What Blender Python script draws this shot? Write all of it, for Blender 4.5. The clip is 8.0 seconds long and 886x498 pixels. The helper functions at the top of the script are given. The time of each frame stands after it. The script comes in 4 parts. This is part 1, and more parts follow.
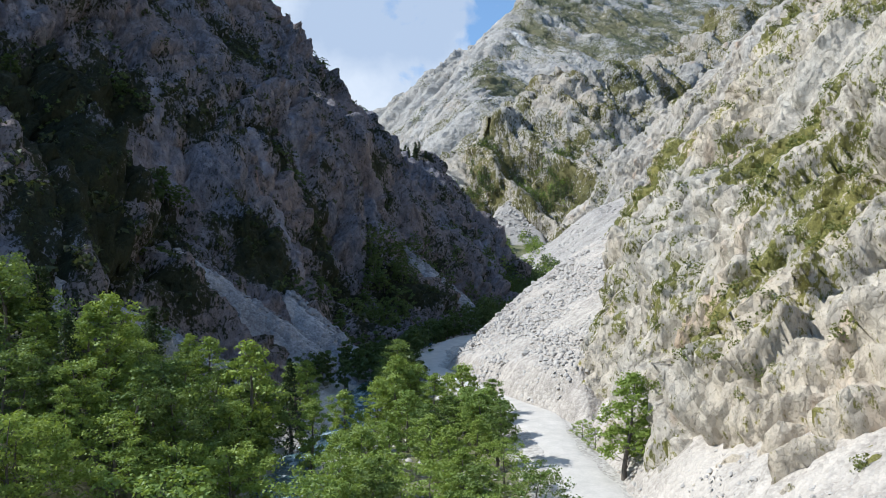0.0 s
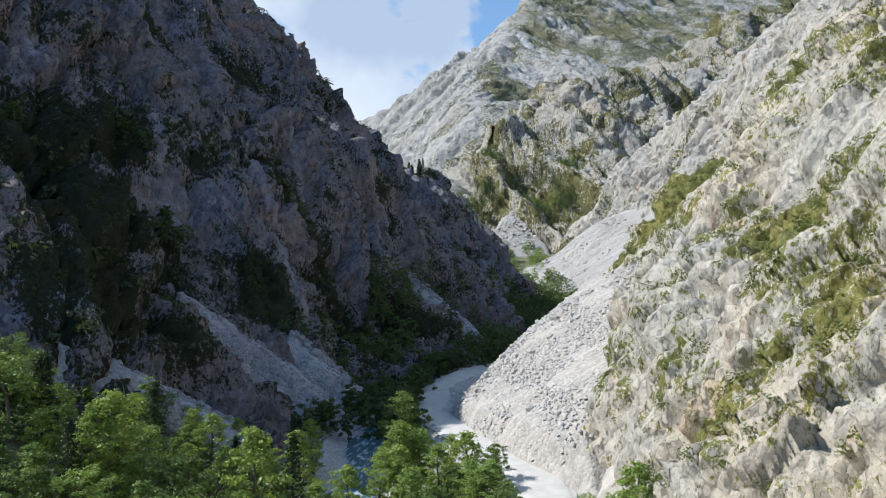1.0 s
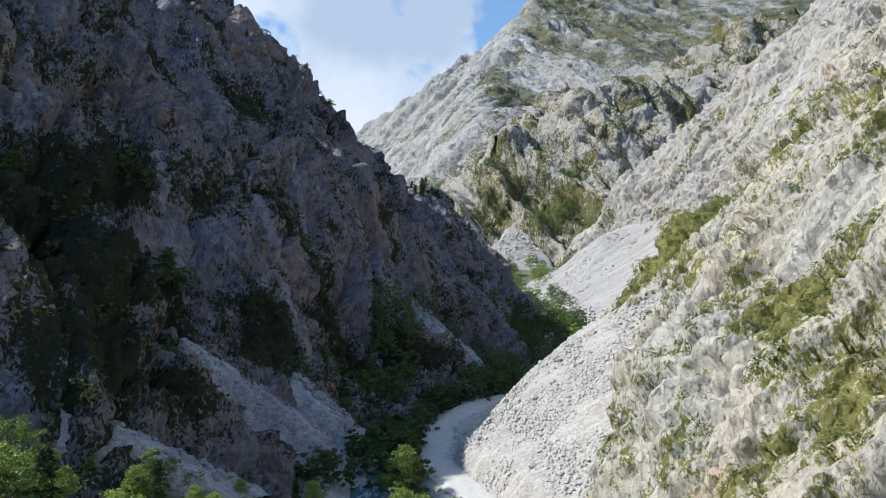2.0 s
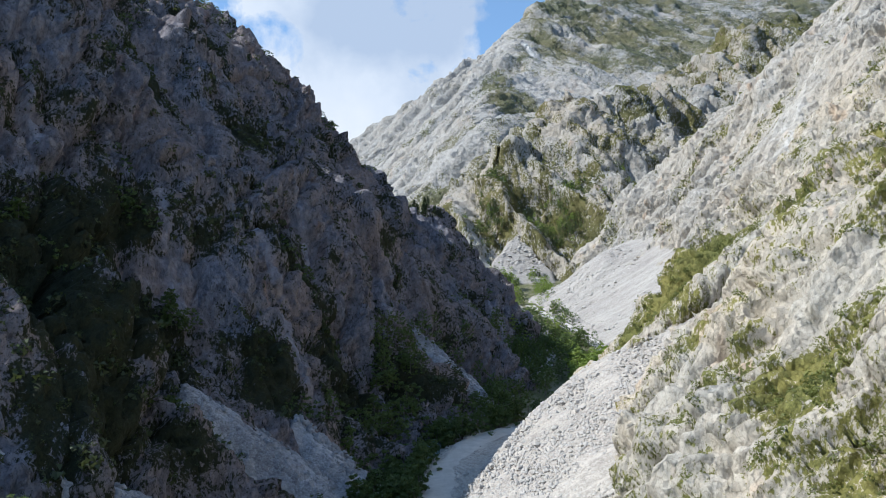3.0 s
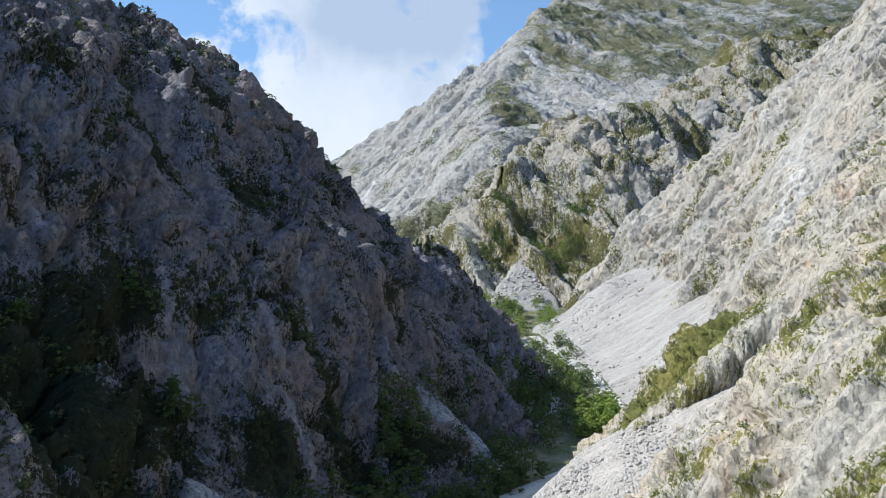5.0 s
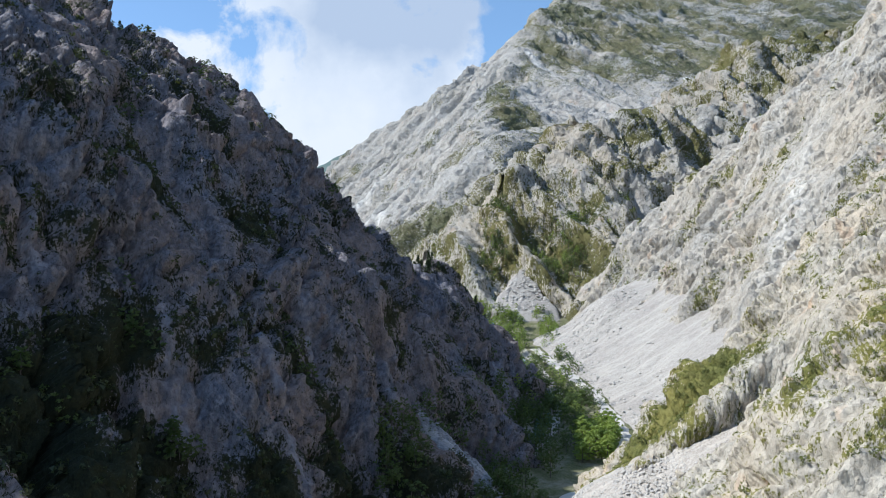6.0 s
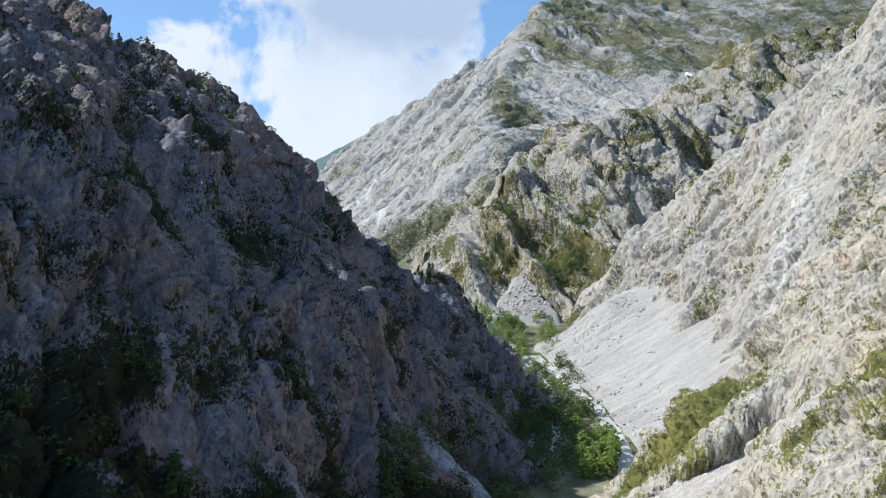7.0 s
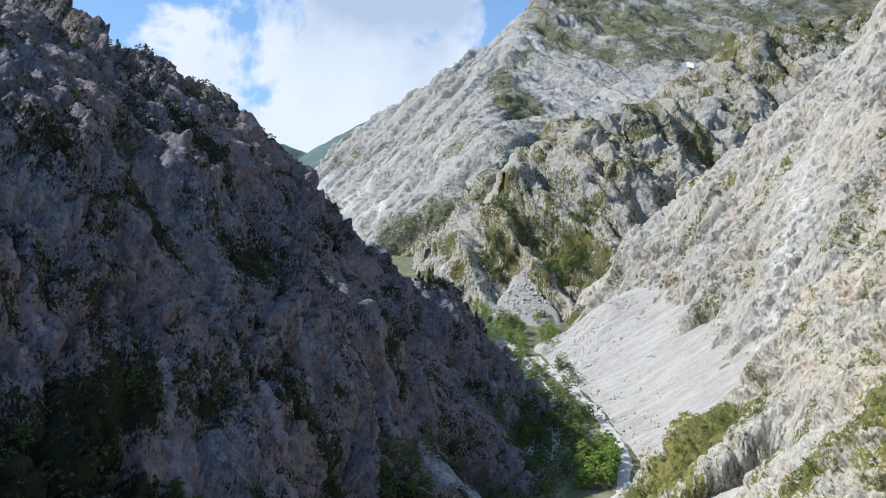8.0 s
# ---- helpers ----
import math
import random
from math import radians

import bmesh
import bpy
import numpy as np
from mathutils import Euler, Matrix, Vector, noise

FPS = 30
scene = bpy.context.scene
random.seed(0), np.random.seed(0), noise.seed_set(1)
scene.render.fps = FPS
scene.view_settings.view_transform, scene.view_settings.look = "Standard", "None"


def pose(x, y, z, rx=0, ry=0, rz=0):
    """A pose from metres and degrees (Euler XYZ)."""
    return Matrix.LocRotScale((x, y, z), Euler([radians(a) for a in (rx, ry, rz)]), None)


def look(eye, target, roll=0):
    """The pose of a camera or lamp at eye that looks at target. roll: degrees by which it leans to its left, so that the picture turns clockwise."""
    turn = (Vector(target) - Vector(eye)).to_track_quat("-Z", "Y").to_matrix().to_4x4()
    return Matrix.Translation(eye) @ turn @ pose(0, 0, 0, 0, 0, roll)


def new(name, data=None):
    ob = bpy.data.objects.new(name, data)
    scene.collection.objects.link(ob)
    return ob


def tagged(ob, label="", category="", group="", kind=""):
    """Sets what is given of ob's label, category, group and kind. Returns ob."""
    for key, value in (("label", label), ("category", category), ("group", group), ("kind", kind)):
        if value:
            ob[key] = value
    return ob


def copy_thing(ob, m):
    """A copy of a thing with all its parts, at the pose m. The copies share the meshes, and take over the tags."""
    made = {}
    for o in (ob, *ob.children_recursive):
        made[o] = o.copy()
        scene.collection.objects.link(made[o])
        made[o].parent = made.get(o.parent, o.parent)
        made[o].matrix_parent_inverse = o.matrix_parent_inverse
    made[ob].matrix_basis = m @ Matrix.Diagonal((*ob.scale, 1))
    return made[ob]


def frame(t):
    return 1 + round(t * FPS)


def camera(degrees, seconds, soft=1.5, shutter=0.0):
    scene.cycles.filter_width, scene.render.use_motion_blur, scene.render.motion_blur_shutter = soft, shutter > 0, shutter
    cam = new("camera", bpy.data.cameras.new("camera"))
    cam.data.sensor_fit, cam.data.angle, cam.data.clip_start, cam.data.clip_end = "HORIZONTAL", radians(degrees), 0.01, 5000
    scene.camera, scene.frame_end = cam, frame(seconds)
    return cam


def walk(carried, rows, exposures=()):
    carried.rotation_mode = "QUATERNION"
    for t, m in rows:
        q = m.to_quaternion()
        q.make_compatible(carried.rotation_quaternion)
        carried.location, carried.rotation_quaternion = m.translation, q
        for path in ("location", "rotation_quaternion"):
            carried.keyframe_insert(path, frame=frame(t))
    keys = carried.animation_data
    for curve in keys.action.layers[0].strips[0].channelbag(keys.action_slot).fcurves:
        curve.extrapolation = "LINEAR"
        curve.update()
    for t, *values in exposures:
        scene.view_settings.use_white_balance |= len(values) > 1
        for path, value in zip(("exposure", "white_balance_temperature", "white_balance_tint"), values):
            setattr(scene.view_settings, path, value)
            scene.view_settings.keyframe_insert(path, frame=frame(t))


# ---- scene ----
cam = camera(61.5, 8.0, soft=0.6)
METRES, EYE, TILT, LEAN, TURN = 72.0, 30.0, 0.0, 0.0, 0.0
ROWS = [
    (0.0, 0.0, 0.0, 0.0, 0.0, 0.0, -0.0),
    (0.5, 0.0, 0.0031, 0.0595, 0.16, -0.08, 0.03),
    (1.0, 0.0002, 0.0055, 0.1214, 0.29, -0.16, 0.01),
    (1.5, 0.0006, 0.0078, 0.1833, 0.41, -0.19, 0.0),
    (2.0, 0.0008, 0.0095, 0.2443, 0.52, -0.22, 0.02),
    (3.5, 0.002, 0.0171, 0.4284, 0.78, -0.24, -0.06),
    (4.0, 0.0026, 0.0192, 0.4918, 0.86, -0.28, -0.01),
    (4.5, 0.0033, 0.022, 0.5551, 0.96, -0.32, 0.08),
    (6.0, 0.0053, 0.0293, 0.7464, 1.06, -0.64, 0.21),
    (6.5, 0.0059, 0.032, 0.8105, 1.1, -0.95, 0.28),
    (7.0, 0.0068, 0.0342, 0.8738, 1.11, -1.38, 0.24),
    (7.5, 0.0078, 0.0368, 0.937, 1.14, -1.93, 0.28),
    (8.0, 0.0086, 0.0389, 0.9992, 1.16, -2.5, 0.26),
]
EXPOSURE = [(0.0, 0.29, 5550, 9), (8.0, 0.29, 5550, 9)]
walk(cam, [(t, pose(0, 0, EYE, TILT, LEAN, TURN) @ pose(METRES * x, METRES * y, METRES * z, 90 + pitch, roll, yaw)) for t, x, y, z, yaw, pitch, roll in ROWS], EXPOSURE)

# ---------------------------------------------------------------- light
SUN_ELEVATION, SUN_SIDE = radians(43.5), radians(6)   # the sun stands to the left of the valley, a little ahead
to_sun = Vector((-math.cos(SUN_ELEVATION) * math.cos(SUN_SIDE), math.cos(SUN_ELEVATION) * math.sin(SUN_SIDE), math.sin(SUN_ELEVATION)))
sun = new("sun", bpy.data.lights.new("sun", "SUN"))
sun.data.energy, sun.data.angle, sun.data.color = 5.0, radians(0.55), (1.0, 0.918, 0.78)
sun.matrix_world = look(to_sun * 100, (0, 0, 0))


def nodes_of(tree):
    """A short way to add nodes: add(type, input=value, ...), with sockets as values for links."""
    def add(kind, **given):
        node = tree.nodes.new("ShaderNode" + kind)
        for key, value in given.items():
            if key.startswith("p_"):
                setattr_safe(node, key[2:], value)
                continue
            name = key[2:] if key.startswith("i_") else key
            socket = node.inputs[int(name)] if name.isdigit() else node.inputs[name.replace("_", " ")]
            if isinstance(value, bpy.types.NodeSocket):
                tree.links.new(value, socket)
            else:
                socket.default_value = value
        return node
    return add


def setattr_safe(node, key, value):
    if key == "operation":
        node.operation = value
    elif key == "feature":
        node.feature = value
    elif key == "data_type":
        node.data_type = value
    elif key == "blend_type":
        node.blend_type = value
    elif key == "attribute_name":
        node.attribute_name = value
    elif key == "noise_type":
        node.noise_type = value


def ramp(add, fac, *stops):
    """A colour ramp: stops of (place, colour)."""
    node = add("ValToRGB", Fac=fac)
    band = node.color_ramp
    while len(band.elements) < len(stops):
        band.elements.new(0.5)
    for element, (place, colour) in zip(band.elements, stops):
        element.position = place
        element.color = (*colour, 1) if isinstance(colour, tuple) else (colour, colour, colour, 1)
    return node.outputs["Color"]


def mixed(add, fac, a, b, how="MIX"):
    node = add("Mix", p_data_type="RGBA", p_blend_type=how)
    tree = node.id_data
    for socket, value in ((node.inputs[0], fac), (node.inputs[6], a), (node.inputs[7], b)):
        if isinstance(value, bpy.types.NodeSocket):
            tree.links.new(value, socket)
        else:
            socket.default_value = (*value, 1) if isinstance(value, tuple) else value
    return node.outputs[2]


def maths(add, how, a, b=0.0, c=0.0):
    return add("Math", p_operation=how, i_0=a, i_1=b, i_2=c).outputs[0]


# sky with broken clouds
world = bpy.data.worlds.new("sky")
world.use_nodes = True
scene.world = world
wt = world.node_tree
wt.nodes.clear()
add = nodes_of(wt)
sky = add("TexSky")
sky.sky_type, sky.sun_disc = "NISHITA", False
sky.sun_elevation, sky.sun_rotation = SUN_ELEVATION, math.atan2(to_sun.x, to_sun.y)
sky.altitude, sky.air_density, sky.dust_density, sky.ozone_density = 1500, 1.0, 0.3, 2.5
where = add("TexCoord").outputs["Generated"]
axis = add("SeparateXYZ", Vector=where)
east, north, high = axis.outputs
over = maths(add, "MAXIMUM", high, 0.02)
# clouds lie on a flat deck: divide by the height
deck = add("CombineXYZ", X=maths(add, "DIVIDE", east, maths(add, "ADD", over, 0.12)), Y=maths(add, "DIVIDE", north, maths(add, "ADD", over, 0.12)), Z=0.0).outputs[0]
lumps = add("TexNoise", Vector=where, Scale=9.0, Detail=8.0, Roughness=0.58, Distortion=0.3).outputs["Fac"]
broad = add("TexNoise", Vector=deck, Scale=0.9, Detail=4.0, Roughness=0.5).outputs["Fac"]
side = maths(add, "DIVIDE", east, maths(add, "MAXIMUM", north, 0.05))
cover = maths(add, "ADD", maths(add, "MULTIPLY", lumps, 0.9), maths(add, "MULTIPLY", broad, 0.35))
# the one large bank of cloud over the valley, thinning out to both sides
bank = maths(add, "SUBTRACT", 1.0, maths(add, "MULTIPLY", maths(add, "ABSOLUTE", maths(add, "ADD", side, 0.14)), 4.4))
bank = maths(add, "SUBTRACT", bank, maths(add, "MULTIPLY", maths(add, "MAXIMUM", maths(add, "SUBTRACT", side, 0.02), 0.0), 14.0))
bank = maths(add, "MAXIMUM", bank, -0.40)
cover = maths(add, "ADD", cover, maths(add, "MULTIPLY", bank, 0.30))
fac = ramp(add, cover, (0.62, 0.0), (0.71, 1.0))
shade = add("TexNoise", Vector=where, Scale=5.5, Detail=6.0, Roughness=0.55).outputs["Fac"]
rise = maths(add, "DIVIDE", high, maths(add, "MAXIMUM", north, 0.05))
under = add("MapRange", Value=rise, i_1=0.10, i_2=0.30).outputs[0]
core = maths(add, "SUBTRACT", 1.0, maths(add, "MULTIPLY", maths(add, "ABSOLUTE", maths(add, "ADD", side, 0.05)), 4.0))
thick = maths(add, "ADD", maths(add, "MULTIPLY", maths(add, "MULTIPLY", under, maths(add, "MAXIMUM", core, 0.0)), 1.0), maths(add, "MULTIPLY", maths(add, "SUBTRACT", shade, 0.5), 1.6))
cloud = ramp(add, thick, (0.0, (0.97, 0.96, 0.93)), (0.24, (0.86, 0.88, 0.90)), (0.58, (0.58, 0.65, 0.75)))
# a thin veil of high haze over the blue
haze = add("Background", Color=(0.50, 0.76, 1.0, 1), Strength=0.80)
clear = add("Background", Color=sky.outputs[0], Strength=0.115)
blue = add("MixShader", i_0=0.26, i_1=clear.outputs[0], i_2=haze.outputs[0])
white = add("Background", Color=cloud, Strength=0.76)
both = add("MixShader", i_0=fac, i_1=blue.outputs[0], i_2=white.outputs[0])
add("OutputWorld", Surface=both.outputs[0])

# ---------------------------------------------------------------- noise on arrays of places
TABLE = np.random.RandomState(7).permutation(256)
TABLE = np.concatenate([TABLE, TABLE, TABLE])
SLOPES = np.random.RandomState(8).normal(size=(256, 3))
SLOPES /= np.linalg.norm(SLOPES, axis=1)[:, None]
CELLS = np.random.RandomState(9).rand(256, 7)


def perlin(p):
    """Gradient noise, about -1 to 1, at the places p (n x 3)."""
    cell = np.floor(p).astype(np.int64)
    f = p - cell
    w = f * f * f * (f * (f * 6 - 15) + 10)
    c = cell & 255
    total = 0
    for i in (0, 1):
        for j in (0, 1):
            for k in (0, 1):
                h = TABLE[TABLE[TABLE[(c[:, 0] + i) & 255] + ((c[:, 1] + j) & 255)] + ((c[:, 2] + k) & 255)]
                d = ((f - (i, j, k)) * SLOPES[h]).sum(1)
                total = total + d * np.abs(1 - i - w[:, 0]) * np.abs(1 - j - w[:, 1]) * np.abs(1 - k - w[:, 2])
    return total * 1.6


def fbm(p, octaves=4, gain=0.5):
    total, size = 0, 1.0
    for i in range(octaves):
        total = total + size * perlin(p * 2.03 ** i + 17.3 * i)
        size *= gain
    return total


def ridged(p, octaves=4, gain=0.5):
    total, size = 0, 1.0
    for i in range(octaves):
        total = total + size * (1 - 2 * np.abs(perlin(p * 2.07 ** i + 31.7 * i)))
        size *= gain
    return total


def blocks(p, groove=0.12, tilt=1.0):
    """Jointed rock: every cell a block with its own height and tilt, with narrow clefts between. About -1 to 1."""
    cell = np.floor(p).astype(np.int64)
    first = np.full(len(p), 9e9)
    second = np.full(len(p), 9e9)
    value = np.zeros(len(p))
    for i in (-1, 0, 1):
        for j in (-1, 0, 1):
            for k in (-1, 0, 1):
                q = cell + (i, j, k)
                h = TABLE[TABLE[TABLE[q[:, 0] & 255] + (q[:, 1] & 255)] + (q[:, 2] & 255)]
                r = CELLS[h]
                away = p - q - r[:, :3]
                d = (away * away).sum(1)
                hit = d < first
                second = np.where(hit, first, np.minimum(second, d))
                first = np.where(hit, d, first)
                value = np.where(hit, 0.8 * (r[:, 3] - 0.5) + tilt * (away * (r[:, 4:7] - 0.5)).sum(1), value)
    gap = np.sqrt(second) - np.sqrt(first)
    return value - 0.75 * (1 - smooth(0.0, groove, gap)) + 0.25 * smooth(0.0, 0.5, gap)


def smooth(a, b, v):
    s = np.clip((v - a) / (b - a), 0, 1)
    return s * s * (3 - 2 * s)


def soft_min(a, b, k):
    h = np.clip(0.5 + 0.5 * (b - a) / k, 0, 1)
    return b * (1 - h) + a * h - k * h * (1 - h)


def soft_max(a, b, k):
    return -soft_min(-a, -b, k)


def bump(x, y, cx, cy, r, high):
    return high * np.exp(-((x - cx) ** 2 + (y - cy) ** 2) / (r * r))


def ridge(x, y, line, fall):
    """A crest along a line of (x, y, z), falling off to both sides."""
    best = np.full(np.shape(x), -9e9)
    for (ax, ay, az), (bx, by, bz) in zip(line, line[1:]):
        ux, uy = bx - ax, by - ay
        s = np.clip(((x - ax) * ux + (y - ay) * uy) / (ux * ux + uy * uy), 0, 1)
        best = np.maximum(best, az + s * (bz - az) - fall * np.hypot(x - ax - s * ux, y - ay - s * uy))
    return best


# ---------------------------------------------------------------- the lie of the land (metres)
def river_x(y):
    return np.interp(y, [0, 40, 66, 83, 103, 128, 150, 200, 250, 290, 340, 400, 480], [-14, -15, -15, -17, -12, -14, -11, -4, 16, 32, 42, 36, 20])


def road_x(y):
    return np.interp(y, [-50, 60, 80, 98, 112, 125, 140, 166, 190, 215, 250, 290, 330, 370, 420], [16, 14, 13, 12, 7, 2, -3, -2, 7, 30, 56, 64, 62, 55, 44])


def road_z(y):
    return np.interp(y, [-50, 60, 98, 125, 166, 240, 300, 340, 400, 440], [6, 7.5, 8.4, 8, 7.4, 8.2, 11.5, 15.5, 20.5, 26])


def floor_z(x, y):
    z = np.interp(y, [-300, 0, 60, 90, 128, 170, 240, 300, 340, 400, 440, 490, 560, 700, 1100, 2400, 5000], [6, 8, 8, 6.5, 5.7, 6.2, 7.6, 10.5, 14, 19, 25, 37, 50, 58, 62, 90, 120])
    near = 1 - smooth(72, 118, y)
    z = z + 7.5 * near * smooth(-17, -29, x) + 0.5 * np.maximum(-29 - x, 0) * near
    z = z + 0.10 * np.maximum(x - 30, 0) * near
    z = z - 1.1 * (1 - smooth(3.0, 7.5, np.abs(x - river_x(y)))) * (y < 520) * (y > -100)
    flat = 1 - smooth(2.8, 7.5, np.abs(x - road_x(y)))
    return np.where((y < 425) & (y > -60), z * (1 - flat) + road_z(y) * flat, z)


def left_z(x, y):
    z = -82.5 - 1.155 * x + 0.416 * y
    z = z + bump(x, y, -55, 95, 17, 6) + bump(x, y, -36, 143, 11, -6) + bump(x, y, -48, 141, 8, -4) + bump(x, y, -27, 148, 10, -5) + bump(x, y, -6, 231, 8, -5) + bump(x, y, 3, 226, 8, -5) + bump(x, y, -62, 152, 22, -8) + bump(x, y, -31, 250, 17, 9) + bump(x, y, -66, 222, 26, 5) + bump(x, y, 8, 262, 18, 8)
    crest_y = np.interp(x, [-140, -72, -42, -20, 0, 25, 60], [305, 313, 304, 328, 350, 344, 340])
    crest_z = np.interp(x, [-420, -260, -140, -114, -85, -72, -42, -20, -2, 13, 25, 45, 60], [330, 250, 174, 156, 138.5, 126.5, 99, 67, 61, 47, 34, 14, 2])
    cap = crest_z - 0.2 * np.maximum(crest_y - y, 0) - 0.85 * np.maximum(y - crest_y, 0)
    near_end = 42 + 1.1 * (y - 60) + 0.1 * np.maximum(-x - 60, 0)
    return soft_min(soft_min(z, cap, 7), near_end, 6)


def talus_band(x):
    """The near and the far edge of the debris on the near right-hand spur."""
    return (np.interp(x, [0, 8, 18, 24, 34, 45, 66, 80], [119, 111, 99, 108, 136, 143, 148, 154]),
            np.interp(x, [-5, 5, 17, 29, 45, 63, 80], [129, 142, 157, 165, 164, 162, 160]))


def talus_bed(x, y):
    """1 where the debris lies on the spur, 0 on its bare rock."""
    front, edge = talus_band(x)
    return smooth(0, 5, y - front + 1) * smooth(0, 4, edge - 1 - y) * smooth(74, 64, x)


def right_z(x, y):
    z = 6 + 1.016 * x - 0.078 * y + bump(x, y, 49, 139, 9, -3.5) + bump(x, y, 57, 144, 8, -3)
    z = z + bump(x, y, 55, 106, 19, 13) + bump(x, y, 65, 148, 11, -4) + bump(x, y, 30, 54, 14, -12)
    toe = np.interp(y, [40, 60, 70, 80, 90, 102, 112, 130], [25, 22.5, 21.0, 20.0, 19, 17.5, 16, 10])
    z = soft_min(z, 11 + 2.0 * (x - toe), 3)
    z = z - 13.0 * talus_bed(x, y)
    z = z + bump(x, y, 86, 172, 13, 5) + bump(x, y, 32, 170, 6, 1.5) + bump(x, y, 42, 169, 6, 1)
    crest_y = np.interp(x, [8, 17, 29, 40, 45, 57, 65, 72, 84, 120], [134, 150, 172, 178, 174, 172, 175, 177, 174, 165])
    crest_z = np.interp(x, [0, 8, 17, 29, 40, 45, 52, 57, 65, 72, 79, 84, 100, 300], [2, 9, 17, 27, 36, 41, 48, 53, 61, 68, 76, 83, 104, 310])
    cap = crest_z + 0.6 * np.maximum(crest_y - y, 0) - 0.9 * np.maximum(y - crest_y, 0)
    return soft_min(z, cap, 4)


def talus_z(x, y):
    """Stony debris at the end of the near right-hand spur, with a strip that runs up behind its rocks."""
    z = -7.27 + 0.580 * x + 0.116 * y
    front, edge = talus_band(x)
    z = soft_min(z, z[...] + 3 - 0.75 * (y - edge), 5)
    return z - 0.6 * np.maximum(front - y, 0) - 1.1 * np.maximum(road_x(y) + 4.5 - x, 0) + 0.3


def near_scree_z(x, y):
    return -1.6 + 0.68 * x - 0.02 * (y - 60) - 0.5 * np.maximum(21 - x, 0)


def far_scree_z(x, y):
    base_x = np.interp(y, [200, 270, 300, 340, 380, 410, 440, 480], [78, 68, 65, 62, 57, 49, 46, 46])
    d = x - base_x
    z = np.interp(y, [200, 270, 300, 340, 400, 440, 480], [7, 8, 10.5, 14, 20, 26, 34]) + np.interp(d, [-60, 0, 20, 45, 72, 120], [-30, 0, 9, 25, 42, 66])
    return z - 0.8 * np.maximum(y - 440, 0) + bump(x, y, 85, 425, 16, 7)


def far_right_z(x, y):
    z = -221 + 1.227 * x + 0.34 * y
    z = z + bump(x, y, 128, 330, 42, 9) + bump(x, y, 105, 455, 30, 9) + bump(x, y, 205, 392, 30, 6)
    crest_y = np.interp(x, [60, 90, 104, 144, 165, 215, 300], [480, 490, 474, 466, 473, 432, 430])
    crest_z = np.interp(x, [50, 75, 90, 98, 104, 117, 144, 165, 193, 215, 400], [22, 46, 63, 72, 81, 96, 113, 130, 158, 187, 390])
    cap = crest_z + 0.5 * np.maximum(crest_y - y, 0) - 0.8 * np.maximum(y - crest_y, 0)
    return soft_min(z, cap, 6)


MID_RIDGES = [
    [(52, 604, 134), (102, 692, 187), (148, 680, 194), (208, 706, 196), (247, 690, 171), (245, 760, 180)],
    [(60, 612, 142), (54, 580, 104), (46, 540, 74)],
    [(102, 692, 187), (112, 632, 170), (98, 540, 92), (84, 500, 56)],
    [(148, 680, 194), (146, 600, 122), (124, 530, 78)],
    [(208, 706, 196), (190, 640, 140), (170, 580, 105)],
    [(230, 720, 172), (325, 868, 306), (420, 850, 308), (640, 920, 400)],
    [(331, 833, 291), (300, 760, 205)],
    [(396, 845, 302), (360, 740, 215), (330, 640, 160)],
]


def mid_z(x, y):
    z = np.full(np.shape(x), -9e9)
    for line, fall in zip(MID_RIDGES, (0.95, 0.8, 0.85, 0.85, 0.85, 0.8, 0.8, 0.8)):
        z = np.maximum(z, ridge(x, y, line, fall))
    return z


def peak_z(x, y):
    left = -186 + 0.895 * x + 0.371 * y + bump(x, y, 0, 545, 55, 46) + 14 * np.exp(-((y - 800) / 160) ** 2)
    right = soft_max(-192 - 0.058 * x + 0.434 * y, -470 - 0.058 * x + 0.65 * y, 25) + bump(x, y, 150, 1470, 70, 14)
    z = soft_min(left, right, 14) + bump(x, y, -260, 1900, 120, 26) + bump(x, y, -5, 1570, 60, 24)
    back = np.interp(x, [-420, -305, -200, -112, 0, 134, 300, 700], [1960, 1935, 1860, 1860, 1560, 1520, 1780, 1900])
    return z - 1.2 * np.maximum(y - back, 0)


